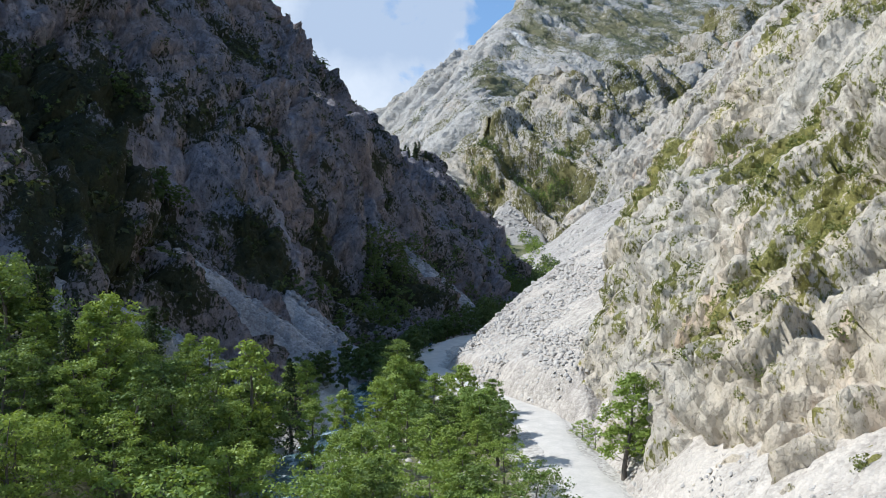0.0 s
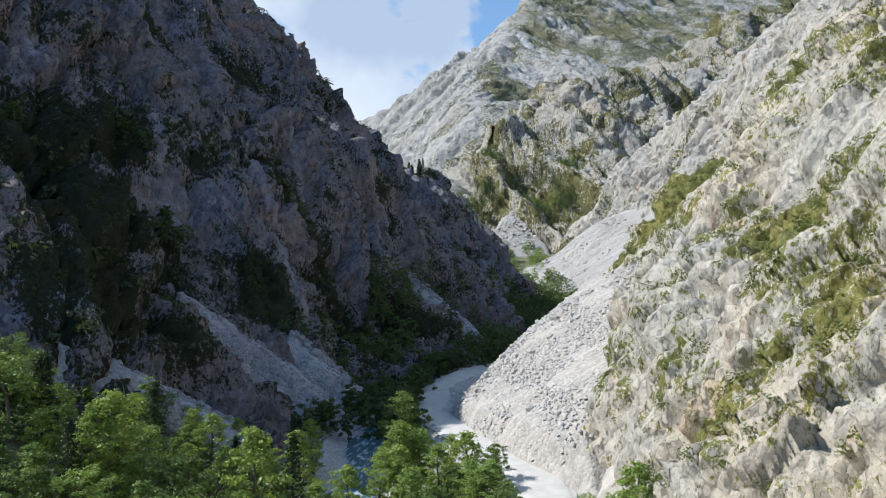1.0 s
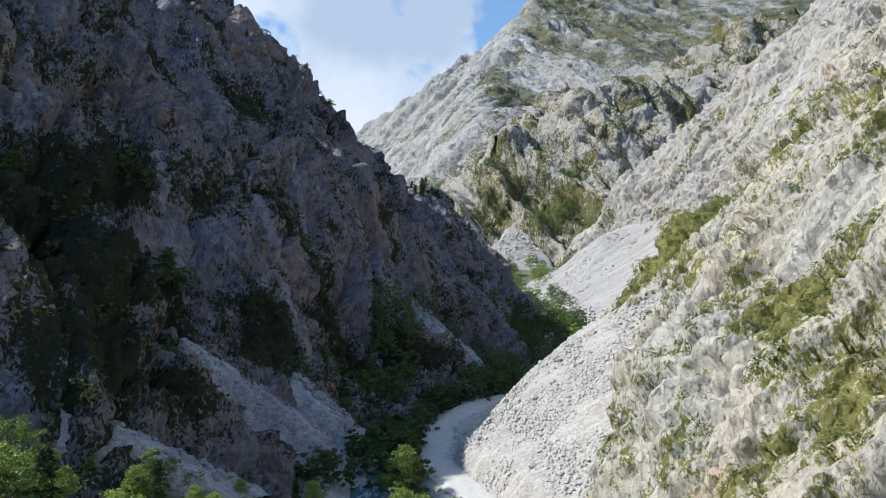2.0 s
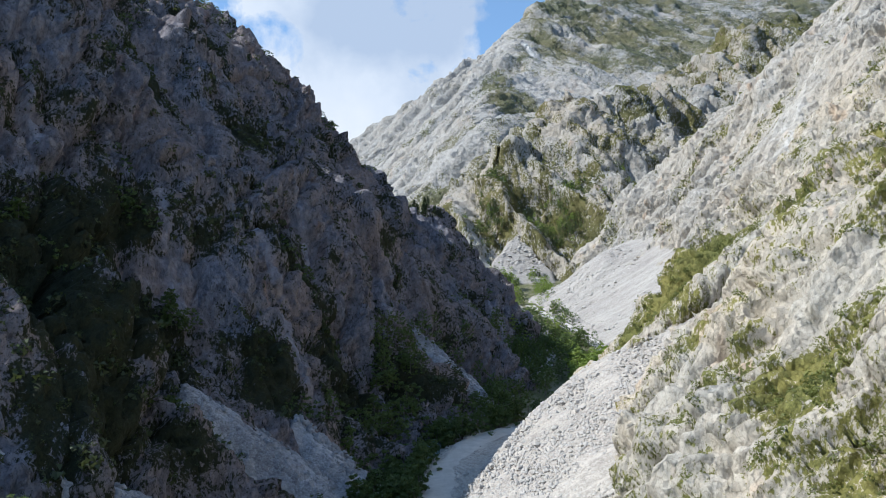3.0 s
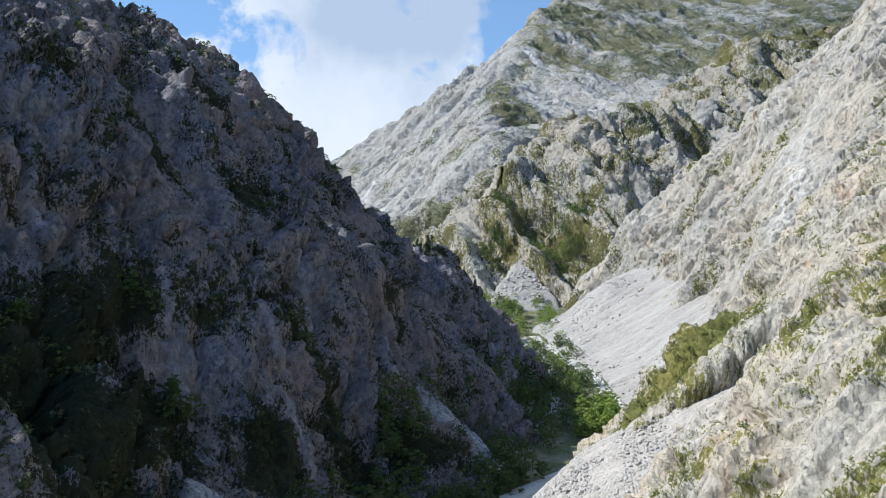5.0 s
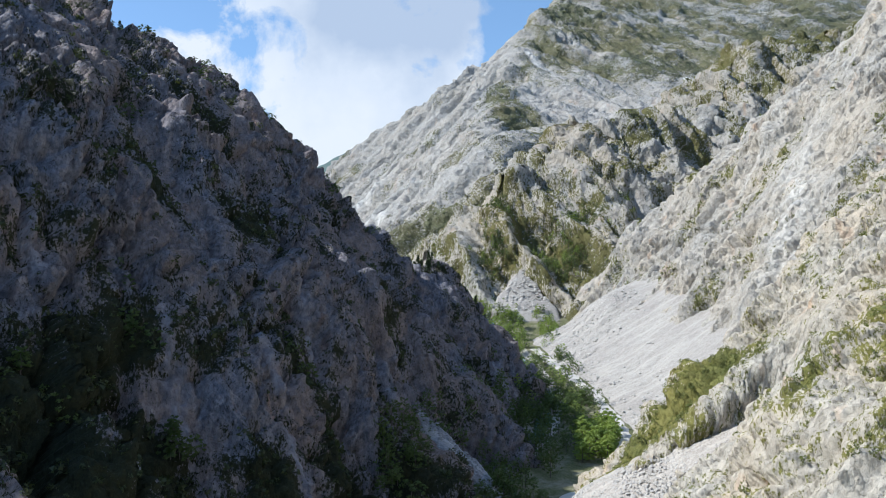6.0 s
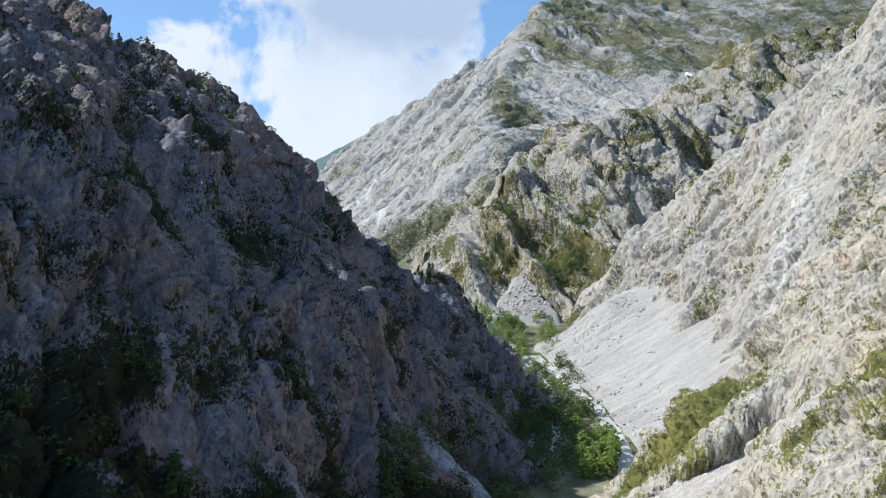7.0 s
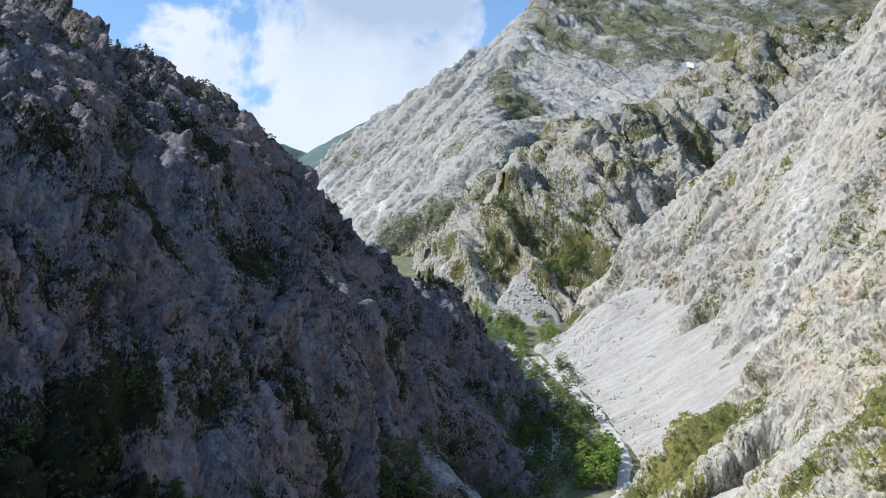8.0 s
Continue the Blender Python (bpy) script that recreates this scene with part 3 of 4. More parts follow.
def fresh_scar(p, n):
    """A pale scar of fallen rock and a few thin chutes on the far sunlit slope."""
    x, y, z = p.T
    scar = np.exp(-((y - 334 - 1.6 * (x - 146)) / 17) ** 2) * smooth(112, 128, x) * smooth(182, 160, x)
    scar = scar * (0.8 + 0.9 * fbm(p / 7, 3))
    chutes = smooth(0.30, 0.5, perlin(np.stack([(y - 0.3 * x) / 16, x / 160, z / 160], 1))) * 0.5
    return np.clip(scar + chutes, 0, 1)


def left_chutes(p, n):
    """Pale runs of debris down the gullies of the shaded slope."""
    x, y, z = p.T
    v = 0
    for ax, ay, bx, by, wide in ((-67, 171, -58, 158, 1.3), (-51, 190, -42, 180, 0.9), (-45, 214, -38, 206, 0.9), (-23, 232, -14, 222, 1.4), (-38, 172, -30, 164, 1.2), (14, 312, 24, 300, 2.0), (-92, 160, -87, 153, 1.6), (-60, 140, -55, 134, 1.2)):
        ux, uy = bx - ax, by - ay
        s = np.clip(((x - ax) * ux + (y - ay) * uy) / (ux * ux + uy * uy), 0, 1)
        v = v + np.exp(-((x - ax - s * ux) ** 2 + (y - ay - s * uy) ** 2) / (wide * (0.7 + 0.8 * s)) ** 2)
    return np.clip(0.7 * v + 0.7 * v * fbm(p / 2.0, 3), 0, 0.8)


HIGH_RUNS = ((-128, 1250, -188, 1215, 22), (-100, 1010, -125, 1060, 10), (-262, 1540, -300, 1600, 18), (128, 1370, 170, 1250, 6))


def high_chutes(p, n):
    """Pale runs of debris down the high mountain."""
    x, y, z = p.T
    v = 0
    for ax, ay, bx, by, wide in HIGH_RUNS:
        ux, uy = bx - ax, by - ay
        s = np.clip(((x - ax) * ux + (y - ay) * uy) / (ux * ux + uy * uy), 0, 1)
        v = v + np.exp(-((x - ax - s * ux) ** 2 + (y - ay - s * uy) ** 2) / (wide * (0.5 + 0.8 * s)) ** 2)
    return np.clip(1.4 * v + 0.6 * v * fbm(p / 14, 3), 0, 1)


LEFT_LINE, RIGHT_LINE, FAR_SIDE, MID_LINE = (0.34, 0.94), (0.08, 1.0), (-0.27, 0.96), (0.94, 0.34)
LEFT_RELIEF = craggy((46, 3.0), (32, 7.5), (4.4, 2.6), LEFT_LINE, 0.2, 0.5, -0.35)
SPUR_CRAGS = craggy((24, 1.6), (14, 2.6), (3.3, 1.75), RIGHT_LINE, 0.3, 0.45, 0.3)


def RIGHT_RELIEF(p, n):
    """Crags on the bare rock of the spur, little under its debris."""
    x, y = p[:, 0], p[:, 1]
    rim = np.exp(-((y - talus_band(x)[1] - 3) / 5) ** 2) * smooth(22, 28, x) * smooth(66, 58, x)
    return SPUR_CRAGS(p, n) * (1 - 0.85 * talus_bed(x, y)) * (1 - 0.55 * rim)



FAR_RELIEF = craggy((45, 3.5), (34, 7.0), (4.6, 1.7), FAR_SIDE, 0.25, 0.5, 0.35, 0.8)
MID_RELIEF = craggy((60, 4.0), (36, 15.0), (6.5, 2.3), MID_LINE, 0.22, 0.5, 0.3, 0.4)
PEAK_LEFT_FACE = craggy((170, 8.0), (70, 20.0), (10, 3.4), (-0.38, 0.92), 0.16, 0.4, 0.2, 0.25)
PEAK_RIGHT_FACE = craggy((170, 10.0), (80, 16.0), (9, 3.6), (0.8, 0.6), 0.2, 0.35, 0.2, 0.25)


def PEAK_RELIEF(p, n):
    """The two faces of the peak have their ribs each in its own direction."""
    w = smooth(60, 150, p[:, 0] - 0.02 * (p[:, 1] - 1400))
    return PEAK_LEFT_FACE(p, n) * (1 - w) + PEAK_RIGHT_FACE(p, n) * w

LEFT_VEG = growth(11, 0.39, 0.38, 32, LEFT_LINE, 0.2, 0.10, left_patches)
RIGHT_VEG = growth(6, 0.335, 0.36, 14, RIGHT_LINE, 0.3, 0.12, right_patches)
FAR_VEG = growth(20, 0.28, 0.34, 34, FAR_SIDE, 0.25, 0.10)
MID_VEG = growth(15, 0.46, 0.34, 36, MID_LINE, 0.22, 0.16, mid_patches)
PEAK_VEG = growth(46, 0.27, 0.30, 80, (0.8, 0.6), 0.2, 0.14, peak_patches)

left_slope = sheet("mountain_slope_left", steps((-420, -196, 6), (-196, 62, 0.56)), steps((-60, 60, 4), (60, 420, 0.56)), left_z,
                   LEFT_RELIEF, left_keep, {"veg": lambda p, n: LEFT_VEG(p, n) * (1 - left_chutes(p, n)), "fresh": left_chutes}, ROCK_LEFT_SHADE, False)
tagged(left_slope, "steep grey limestone mountainside with scrub, coloured as in shade", "mountainside", kind="structure")

right_slope = sheet("mountain_slope_right", steps((2, 110, 0.36), (110, 330, 5)), steps((-60, 44, 4), (44, 215, 0.36)), right_z,
                    RIGHT_RELIEF, left_keep, {"veg": RIGHT_VEG}, ROCK_RIGHT, False)
tagged(right_slope, "sunlit pale limestone spur with green scrub patches", "mountainside", kind="structure")

far_right = sheet("mountain_slope_far_right", steps((46, 270, 0.7), (270, 460, 8)), steps((270, 560, 0.7)), far_right_z,
                  FAR_RELIEF, left_keep, {"veg": FAR_VEG, "fresh": fresh_scar}, ROCK_FAR, False)
tagged(far_right, "sunlit pale limestone mountainside above a scree slope", "mountainside", kind="structure")

mid_mountain = sheet("mountain_middle", steps((-40, 470, 1.35)), steps((470, 980, 1.35)), mid_z,
                     MID_RELIEF, lambda p: p[:, 2] > floor_z(p[:, 0], p[:, 1]) - 15, {"veg": MID_VEG}, ROCK_MID, False)
tagged(mid_mountain, "grey crags with scrub and green tops, mid distance", "mountain", kind="structure")

peak = sheet("mountain_peak", steps((-460, 300, 2.7), (300, 700, 6), (700, 1900, 20)), steps((500, 1000, 3.2), (1000, 1700, 4.2), (1700, 2800, 8)), peak_z,
             PEAK_RELIEF, lambda p: p[:, 2] > floor_z(p[:, 0], p[:, 1]) - 25, {"veg": lambda p, n: PEAK_VEG(p, n) * (1 - high_chutes(p, n)), "fresh": high_chutes}, ROCK_PEAK, False)
tagged(peak, "tall pale rocky mountain with green upper slopes", "mountain", kind="structure")

FAR_LINE = [(-1500, 4200, 640), (-1100, 4050, 540), (-820, 4100, 440), (-500, 3800, 560), (-100, 3900, 700)]
far_hills = sheet("backdrop_hills", steps((-2600, 900, 22)), steps((3000, 4700, 22)), lambda x, y: ridge(x, y, FAR_LINE, 0.5),
                  lambda p, n: 30 * fbm(p / 260, 4), lambda p: p[:, 2] > 40, None, HILLS)
tagged(far_hills, "distant green mountain ridge, haze blue in its colour", "hills", kind="structure")

ground = sheet("ground", steps((-4800, -400, 200), (-400, -80, 20), (-80, 90, 1.8), (90, 400, 20), (400, 4800, 200)),
               steps((-4800, -200, 200), (-200, 20, 20), (20, 130, 1.6), (130, 560, 3.2), (560, 1000, 20), (1000, 4900, 200)), floor_z,
               lambda p, n: (0.35 * fbm(p / 6, 4) + 0.1 * fbm(p / 1.1, 2)) * smooth(3.2, 6, np.abs(p[:, 0] - road_x(p[:, 1]))), None,
               {"gravel": lambda p, n: np.maximum((1 - smooth(5, 11, np.abs(p[:, 0] - road_x(p[:, 1]) - 2))) * (p[:, 1] < 215), 1 - smooth(5, 9, np.abs(p[:, 0] - river_x(p[:, 1])))) * (p[:, 1] < 450)}, GROUND)
tagged(ground, "stony valley floor with soil and gravel", "ground", kind="structure")


def ribbon(name, centre, height, half, y0, y1, step, mat, edge=0.0):
    ys = np.arange(y0, y1, step)
    mesh = bpy.data.meshes.new(name)
    cols = 9
    verts, faces = [], []
    rough = np.random.RandomState(5)
    for i, y in enumerate(ys):
        wide = half * (1 + 0.16 * math.sin(y * 0.21) + 0.08 * math.sin(y * 0.83))
        slope = (centre(y + 1) - centre(y - 1)) / 2
        length = math.hypot(1, slope)
        for j in range(cols):
            s = (j / (cols - 1) * 2 - 1) * wide
            x, yy = centre(y) + s / length, y - s * slope / length
            crown = -0.35 * abs(s / wide) ** 3
            rut = -0.06 * math.exp(-((abs(s) - 0.9) / 0.3) ** 2) if edge else 0.05 * rough.rand()
            verts.append((x, yy, height(y) + crown + rut))
    for i in range(len(ys) - 1):
        for j in range(cols - 1):
            a = i * cols + j
            faces.append((a, a + 1, a + cols + 1, a + cols))
    mesh.from_pydata(verts, [], faces)
    mesh.polygons.foreach_set("use_smooth", np.ones(len(faces), dtype=bool))
    mesh.materials.append(mat)
    return new(name, mesh)


road = ribbon("road", road_x, lambda y: road_z(y) + 0.16, 3.3, 20, 420, 1.0, ROAD, 1.0)
tagged(road, "pale unpaved gravel track along the valley", "road", kind="structure")
stream = ribbon("water", river_x, lambda y: floor_z(river_x(y), y) + 0.55, 2.8, 20, 480, 1.0, WATER)
tagged(stream, "fast mountain stream with white water", "river", kind="structure")

# ---------------------------------------------------------------- scree
def mesh_of(name, verts, faces, mat, flat=True):
    mesh = bpy.data.meshes.new(name)
    verts, faces = np.asarray(verts, np.float32), np.asarray(faces, np.int32)
    mesh.vertices.add(len(verts))
    mesh.vertices.foreach_set("co", verts.ravel())
    mesh.loops.add(faces.size)
    mesh.loops.foreach_set("vertex_index", faces.ravel())
    mesh.polygons.add(len(faces))
    mesh.polygons.foreach_set("loop_start", np.arange(0, faces.size, faces.shape[1], dtype=np.int32))
    mesh.update(calc_edges=True)
    mesh.materials.append(mat)
    return mesh


def rubble(name, surface, count, box, size, mat, label, pick=None, seed=5):
    """Small stones too many to count, one object."""
    r = np.random.RandomState(seed)
    x, y = r.uniform(box[0], box[1], count), r.uniform(box[2], box[3], count)
    if pick is not None:
        ok = pick(x, y, r)
        x, y = x[ok], y[ok]
    z = surface(x, y)
    ok = z > floor_z(x, y) - 0.1
    p = np.stack([x, y, z], 1)[ok]
    n = len(p)
    k = (size[0] + (size[1] - size[0]) * r.rand(n) ** 3)[:, None]
    a = r.uniform(0, 6.283, n)
    ux = np.stack([np.cos(a), np.sin(a), r.normal(size=n) * 0.25], 1) * k
    uy = np.stack([-np.sin(a), np.cos(a), r.normal(size=n) * 0.25], 1) * k * (0.6 + 0.3 * r.rand(n))[:, None]
    uz = np.array([0, 0, 1.0]) * k * 0.62
    v = np.stack([p - ux - uy - uz * 0.3, p + ux * 0.9 - uy - uz * 0.3, p + ux + uy * 0.8 - uz * 0.3, p - ux * 0.8 + uy - uz * 0.3,
                  p - ux * 0.6 - uy * 0.5 + uz, p + ux * 0.6 - uy * 0.7 + uz * 0.8, p + ux * 0.5 + uy * 0.5 + uz, p - ux * 0.5 + uy * 0.6 + uz * 0.7], 1).reshape(-1, 3)
    q = np.array([(0, 1, 5, 4), (1, 2, 6, 5), (2, 3, 7, 6), (3, 0, 4, 7), (4, 5, 6, 7)])
    f = (np.arange(n)[:, None, None] * 8 + q[None]).reshape(-1, 4)
    return tagged(new(name, mesh_of(name, v, f, mat)), label, "stones", kind="stuff")


PEBBLY = lambda p, n: 0.5 * fbm(p / 9, 4) + 0.16 * blocks(p / 1.3, 0.3, 0.8)


def above(rock, gap=2.5):
    return lambda p: (p[:, 2] > rock(p[:, 0], p[:, 1]) - gap) & (p[:, 2] > floor_z(p[:, 0], p[:, 1]) - 1.5)


talus = sheet("scree_slope", steps((-4, 80, 0.5)), steps((88, 190, 0.5)), talus_z, PEBBLY, above(right_z, 5), None, SCREE)
tagged(talus, "pale stony debris slope at the spur's end", "scree", kind="structure")
near_scree = sheet("scree_slope", steps((14, 44, 0.5)), steps((20, 112, 0.5)), near_scree_z, PEBBLY, above(right_z, 5), None, SCREE)
tagged(near_scree, "pale gravel slope under the rock face", "scree", kind="structure")
far_scree = sheet("scree_slope", steps((44, 160, 0.8)), steps((205, 470, 0.8)), far_scree_z, lambda p, n: 0.8 * fbm(p / (14, 5, 14), 4) + 0.2 * blocks(p / 2, 0.3, 0.8), above(far_right_z, 8), None, SCREE_FAR)
tagged(far_scree, "broad pale scree slope below the far cliffs", "scree", kind="structure")


def fan(name, apex, foot, spread, slope, step, mat, label):
    """A cone of debris: from its apex (x, y, z) towards foot (x, y), opening by spread."""
    ax, ay, az = apex
    ux, uy = foot[0] - ax, foot[1] - ay
    length = math.hypot(ux, uy)
    ux, uy = ux / length, uy / length
    pad = length * 1.2

    def height(x, y):
        along = (x - ax) * ux + (y - ay) * uy
        across = np.abs((x - ax) * -uy + (y - ay) * ux)
        d = np.sqrt(np.maximum(along, 0) ** 2 + across ** 2 * 0.5)
        across = across + 2.2 * step * fbm(np.stack([x, y, 0 * x], -1).reshape(-1, 3) / (7 * step), 3).reshape(np.shape(x))
        return az - slope * d - 1.6 * np.maximum(across - 1.5 - spread * np.maximum(along, 0), 0) - 2 * np.maximum(-along, 0)

    def keep(p):
        along = (p[:, 0] - ax) * ux + (p[:, 1] - ay) * uy
        across = np.abs((p[:, 0] - ax) * -uy + (p[:, 1] - ay) * ux)
        return (across < 5 + spread * np.maximum(along, 0)) & (along > -4) & (p[:, 2] > floor_z(p[:, 0], p[:, 1]) - 3)

    rubble("rubble", height, 3200, (ax - length, ax + length, ay - length, ay + length), (0.14 * step / 0.5, 0.7 * step / 0.5), STONE if mat is SCREE_FAR else STONE_SHADE, "loose stones on the scree",
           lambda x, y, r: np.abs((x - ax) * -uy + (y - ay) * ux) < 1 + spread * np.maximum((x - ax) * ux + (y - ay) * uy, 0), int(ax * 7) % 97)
    ob = sheet(name, steps((ax - pad, ax + pad, step)), steps((ay - pad, ay + pad, step)), height, lambda p, n: 0.5 * step / 0.5 * fbm(p / (7 * step / 0.5), 4) + 0.2 * blocks(p / (1.2 * step / 0.5), 0.3, 0.8), keep, None, mat)
    return tagged(ob, label, "scree", kind="structure")


fan("scree_slope", (-51, 142, 30.4), (-22, 146, 0), 0.23, 0.72, 0.5, SCREE_SHADE, "scree fan in the mountain's shadow, coloured as in shade")
fan("scree_slope", (-60, 95, 32.6), (-36, 107, 0), 0.20, 0.62, 0.6, SCREE_SHADE, "scree strip at the foot of the slope, coloured as in shade")
fan("scree_slope", (-12, 236, 31.0), (6, 224, 0), 0.17, 0.78, 0.6, SCREE_SHADE, "narrow scree chute, coloured as in shade")
fan("scree_slope", (-32, 154, 21.5), (-20, 152, 0), 0.22, 0.85, 0.6, SCREE_SHADE, "narrow scree chute, coloured as in shade")
fan("scree_slope", (46, 522, 64), (42, 480, 0), 0.54, 0.62, 1.0, SCREE_FAR, "pale cone of scree below a gully")
snow = sheet("snow_patch", steps((391, 403, 1.0)), steps((1280, 1320, 1.0)), peak_z, lambda p, n: PEAK_RELIEF(p, n) + 3.5 - 0.16 * (p[:, 0] - 397) ** 2 - 0.009 * (p[:, 1] - 1300) ** 2, None, None, SNOW)
tagged(snow, "small leftover patch of white snow in a gully", "snow", kind="structure")


# ---------------------------------------------------------------- plants
def leaf_quads(places, outward, size, rng, three=False):
    """One small folded leaf spray at each place, turned roughly outward."""
    n = len(places)
    out = outward + rng.normal(size=(n, 3)) * 0.75
    out /= np.linalg.norm(out, axis=1)[:, None] + 1e-9
    side = np.cross(out, rng.normal(size=(n, 3)))
    side /= np.linalg.norm(side, axis=1)[:, None] + 1e-9
    up = np.cross(out, side)
    s = (size * (0.6 + 0.8 * rng.rand(n)))[:, None]
    if three:
        v = np.stack([places - side * s, places - up * s * 0.8 + out * s * 0.2, places + side * s * 0.7 + up * s * 0.5], 1)
        return v.reshape(-1, 3), np.arange(3 * n).reshape(n, 3)
    v = np.stack([places - side * s, places - up * s * 0.62 + out * s * 0.2, places + side * s, places + up * s * 0.62 + out * s * 0.2], 1)
    return v.reshape(-1, 3), np.arange(4 * n).reshape(n, 4)


def tube(path, radii, sides=6):
    verts, faces = [], []
    for i, (p, r) in enumerate(zip(path, radii)):
        for k in range(sides):
            a = 2 * math.pi * k / sides
            verts.append((p[0] + r * math.cos(a), p[1] + r * math.sin(a), p[2]))
    for i in range(len(path) - 1):
        for k in range(sides):
            a, b = i * sides + k, i * sides + (k + 1) % sides
            faces.append((a, b, b + sides, a + sides))
    return verts, faces


def tree_parts(kind, seed, near=True):
    """Meshes of a trunk with limbs and of a crown, for a tree 1 m high; kinds: broad, slim, fir, bush."""
    rng = np.random.RandomState(seed)
    wide = {"broad": 0.205, "slim": 0.175, "fir": 0.22, "bush": 0.55}[kind]
    wide *= 1.0 if near else 1.4
    low = {"broad": 0.22, "slim": 0.14, "fir": 0.07, "bush": 0.10}[kind]
    verts, faces = [], []

    def join(tv, tf):
        k = len(verts)
        verts.extend(tv)
        faces.extend([tuple(a + k for a in f) for f in tf])

    lean = rng.normal(size=2) * 0.02
    stem = [(lean[0] * s * s * 3 + 0.012 * math.sin(7 * s + seed), lean[1] * s * s * 3 + 0.012 * math.cos(5 * s), s * 0.94) for s in np.linspace(-0.04, 1, 9)]
    join(*tube(stem, [0.020 * (1.05 - 0.93 * s) for s in np.linspace(0, 1, 9)]))
    clumps = []
    count = {"broad": 64, "slim": 62, "fir": 60, "bush": 60}[kind] if near else {"broad": 30, "slim": 30, "fir": 34, "bush": 22}[kind]
    for i in range(count):
        s = low + (1 - low) * ((i + rng.rand()) / count)
        if kind == "fir":
            reach = wide * (1.02 - s) * (0.8 + 0.35 * rng.rand()) + 0.012
        elif kind == "slim":
            reach = wide * (math.sin(math.pi * min(1, (s - low) / (1 - low) * 0.93 + 0.07)) ** 0.6) * (0.3 + 0.9 * rng.rand())
        elif kind == "broad":
            reach = wide * (math.sin(math.pi * min(1, (s - low) / (1 - low) * 0.85 + 0.13)) ** 0.55) * (0.3 + 0.9 * rng.rand())
        else:
            reach = wide * (math.sin(math.pi * min(1, (s - low) / (1 - low) * 0.6 + 0.36)) ** 0.6) * (0.35 + 0.7 * rng.rand())
        a = i * 2.39996 + rng.normal() * 0.35
        k = min(8, max(0, int(s * 8)))
        root = np.array(stem[k]) * 0.6 + np.array(stem[max(0, k - 1)]) * 0.4
        tip = np.array([stem[k][0] + reach * math.cos(a), stem[k][1] + reach * math.sin(a), s + (0.0 if kind == "fir" else 0.03 * rng.normal())])
        if i % (2 if near else 5) == 0:
            middle = (root + tip) / 2 + (0, 0, -0.02)
            join(*tube([root, middle, tip], [0.007 * (1.1 - s), 0.005 * (1.1 - s), 0.0018], 4))
        clumps.append((tip, reach))
    trunk = mesh_of("trunk", verts, faces, BARK)
    places, outs = [], []
    each = {"broad": 84, "slim": 76, "fir": 36, "bush": 76}[kind] if near else 26
    for tip, reach in clumps:
        n = each
        if kind == "fir":
            f = rng.rand(n) ** 0.7
            axis = np.array([tip[0], tip[1], 0.0])
            q = np.outer(f, axis) + rng.normal(size=(n, 3)) * (0.016, 0.016, 0.010)
            q[:, 2] += tip[2] + 0.02 - 0.30 * reach * f
            o = q - (0, 0, 0.0)
            o[:, 2] = 0.35
            o[:, :2] = axis[:2] + 0.001
        else:
            r = {"broad": 0.056, "slim": 0.044, "bush": 0.085}[kind] * (1 if near else 1.35) * (0.7 + 0.6 * rng.rand())
            d = rng.normal(size=(n, 3))
            d /= np.linalg.norm(d, axis=1)[:, None]
            q = tip + (d * (rng.rand(n) ** 0.6)[:, None] * (1, 1, 0.62) + rng.normal(size=(n, 3)) * 0.14) * r * 1.12
            o = d * 0.8 + (q - (0, 0, 0.45)) * 1.2
        places.append(q)
        outs.append(o)
    places, outs = np.concatenate(places), np.concatenate(outs)
    size = {"broad": 0.0128, "slim": 0.0115, "fir": 0.013, "bush": 0.016}[kind] * (1 if near else {"fir": 2.3}.get(kind, 2.9))
    v, f = leaf_quads(places, outs, size * 1.15, rng, True)
    v[:, 2] = np.maximum(v[:, 2], 0.03)
    return trunk, v, f


CROWNS = {}


def tree(kind, seed, mat, label, near=True):
    base = new({"fir": "conifer", "bush": "bush"}.get(kind, "tree"))
    trunk, v, f = tree_parts(kind, seed, near)
    CROWNS[base] = (trunk, v, f, mat)
    t = new("trunk", trunk)
    t.parent = base
    c = new("crown", mesh_of("crown", v, f, mat))
    c.parent = base
    return tagged(base, label, {"fir": "conifer", "bush": "bush"}.get(kind, "tree"), "trees on the valley floor")


STOCK = [tree("broad", 11, LEAF_BRIGHT, "leafy green broadleaf tree by the stream"), tree("slim", 12, LEAF_BRIGHT, "slender green poplar on the valley floor"),
         tree("fir", 13, LEAF_FIR, "dark green pointed spruce among broadleaf trees"), tree("bush", 14, LEAF_DARK, "rounded green willow bush near the stream"),
         tree("bush", 15, LEAF_BRIGHT, "bright green leafy shrub near the stream"), tree("broad", 16, LEAF_DARK, "dark leafy broadleaf tree on the valley floor"),
         tree("slim", 17, LEAF_DARK, "slender dark green tree on the valley floor"),
         tree("broad", 18, LEAF_BRIGHT, "green broadleaf tree far up the valley", False), tree("slim", 19, LEAF_BRIGHT, "slender green tree far up the valley", False),
         tree("broad", 20, LEAF_VALLEY_SHADE, "broadleaf tree below the shaded slope, coloured as in shade", False), tree("bush", 21, LEAF_VALLEY_SHADE, "bush below the shaded slope, coloured as in shade", False),
         tree("fir", 22, LEAF_FIR, "small dark conifer on the mountain crest", False)]
taken = set()


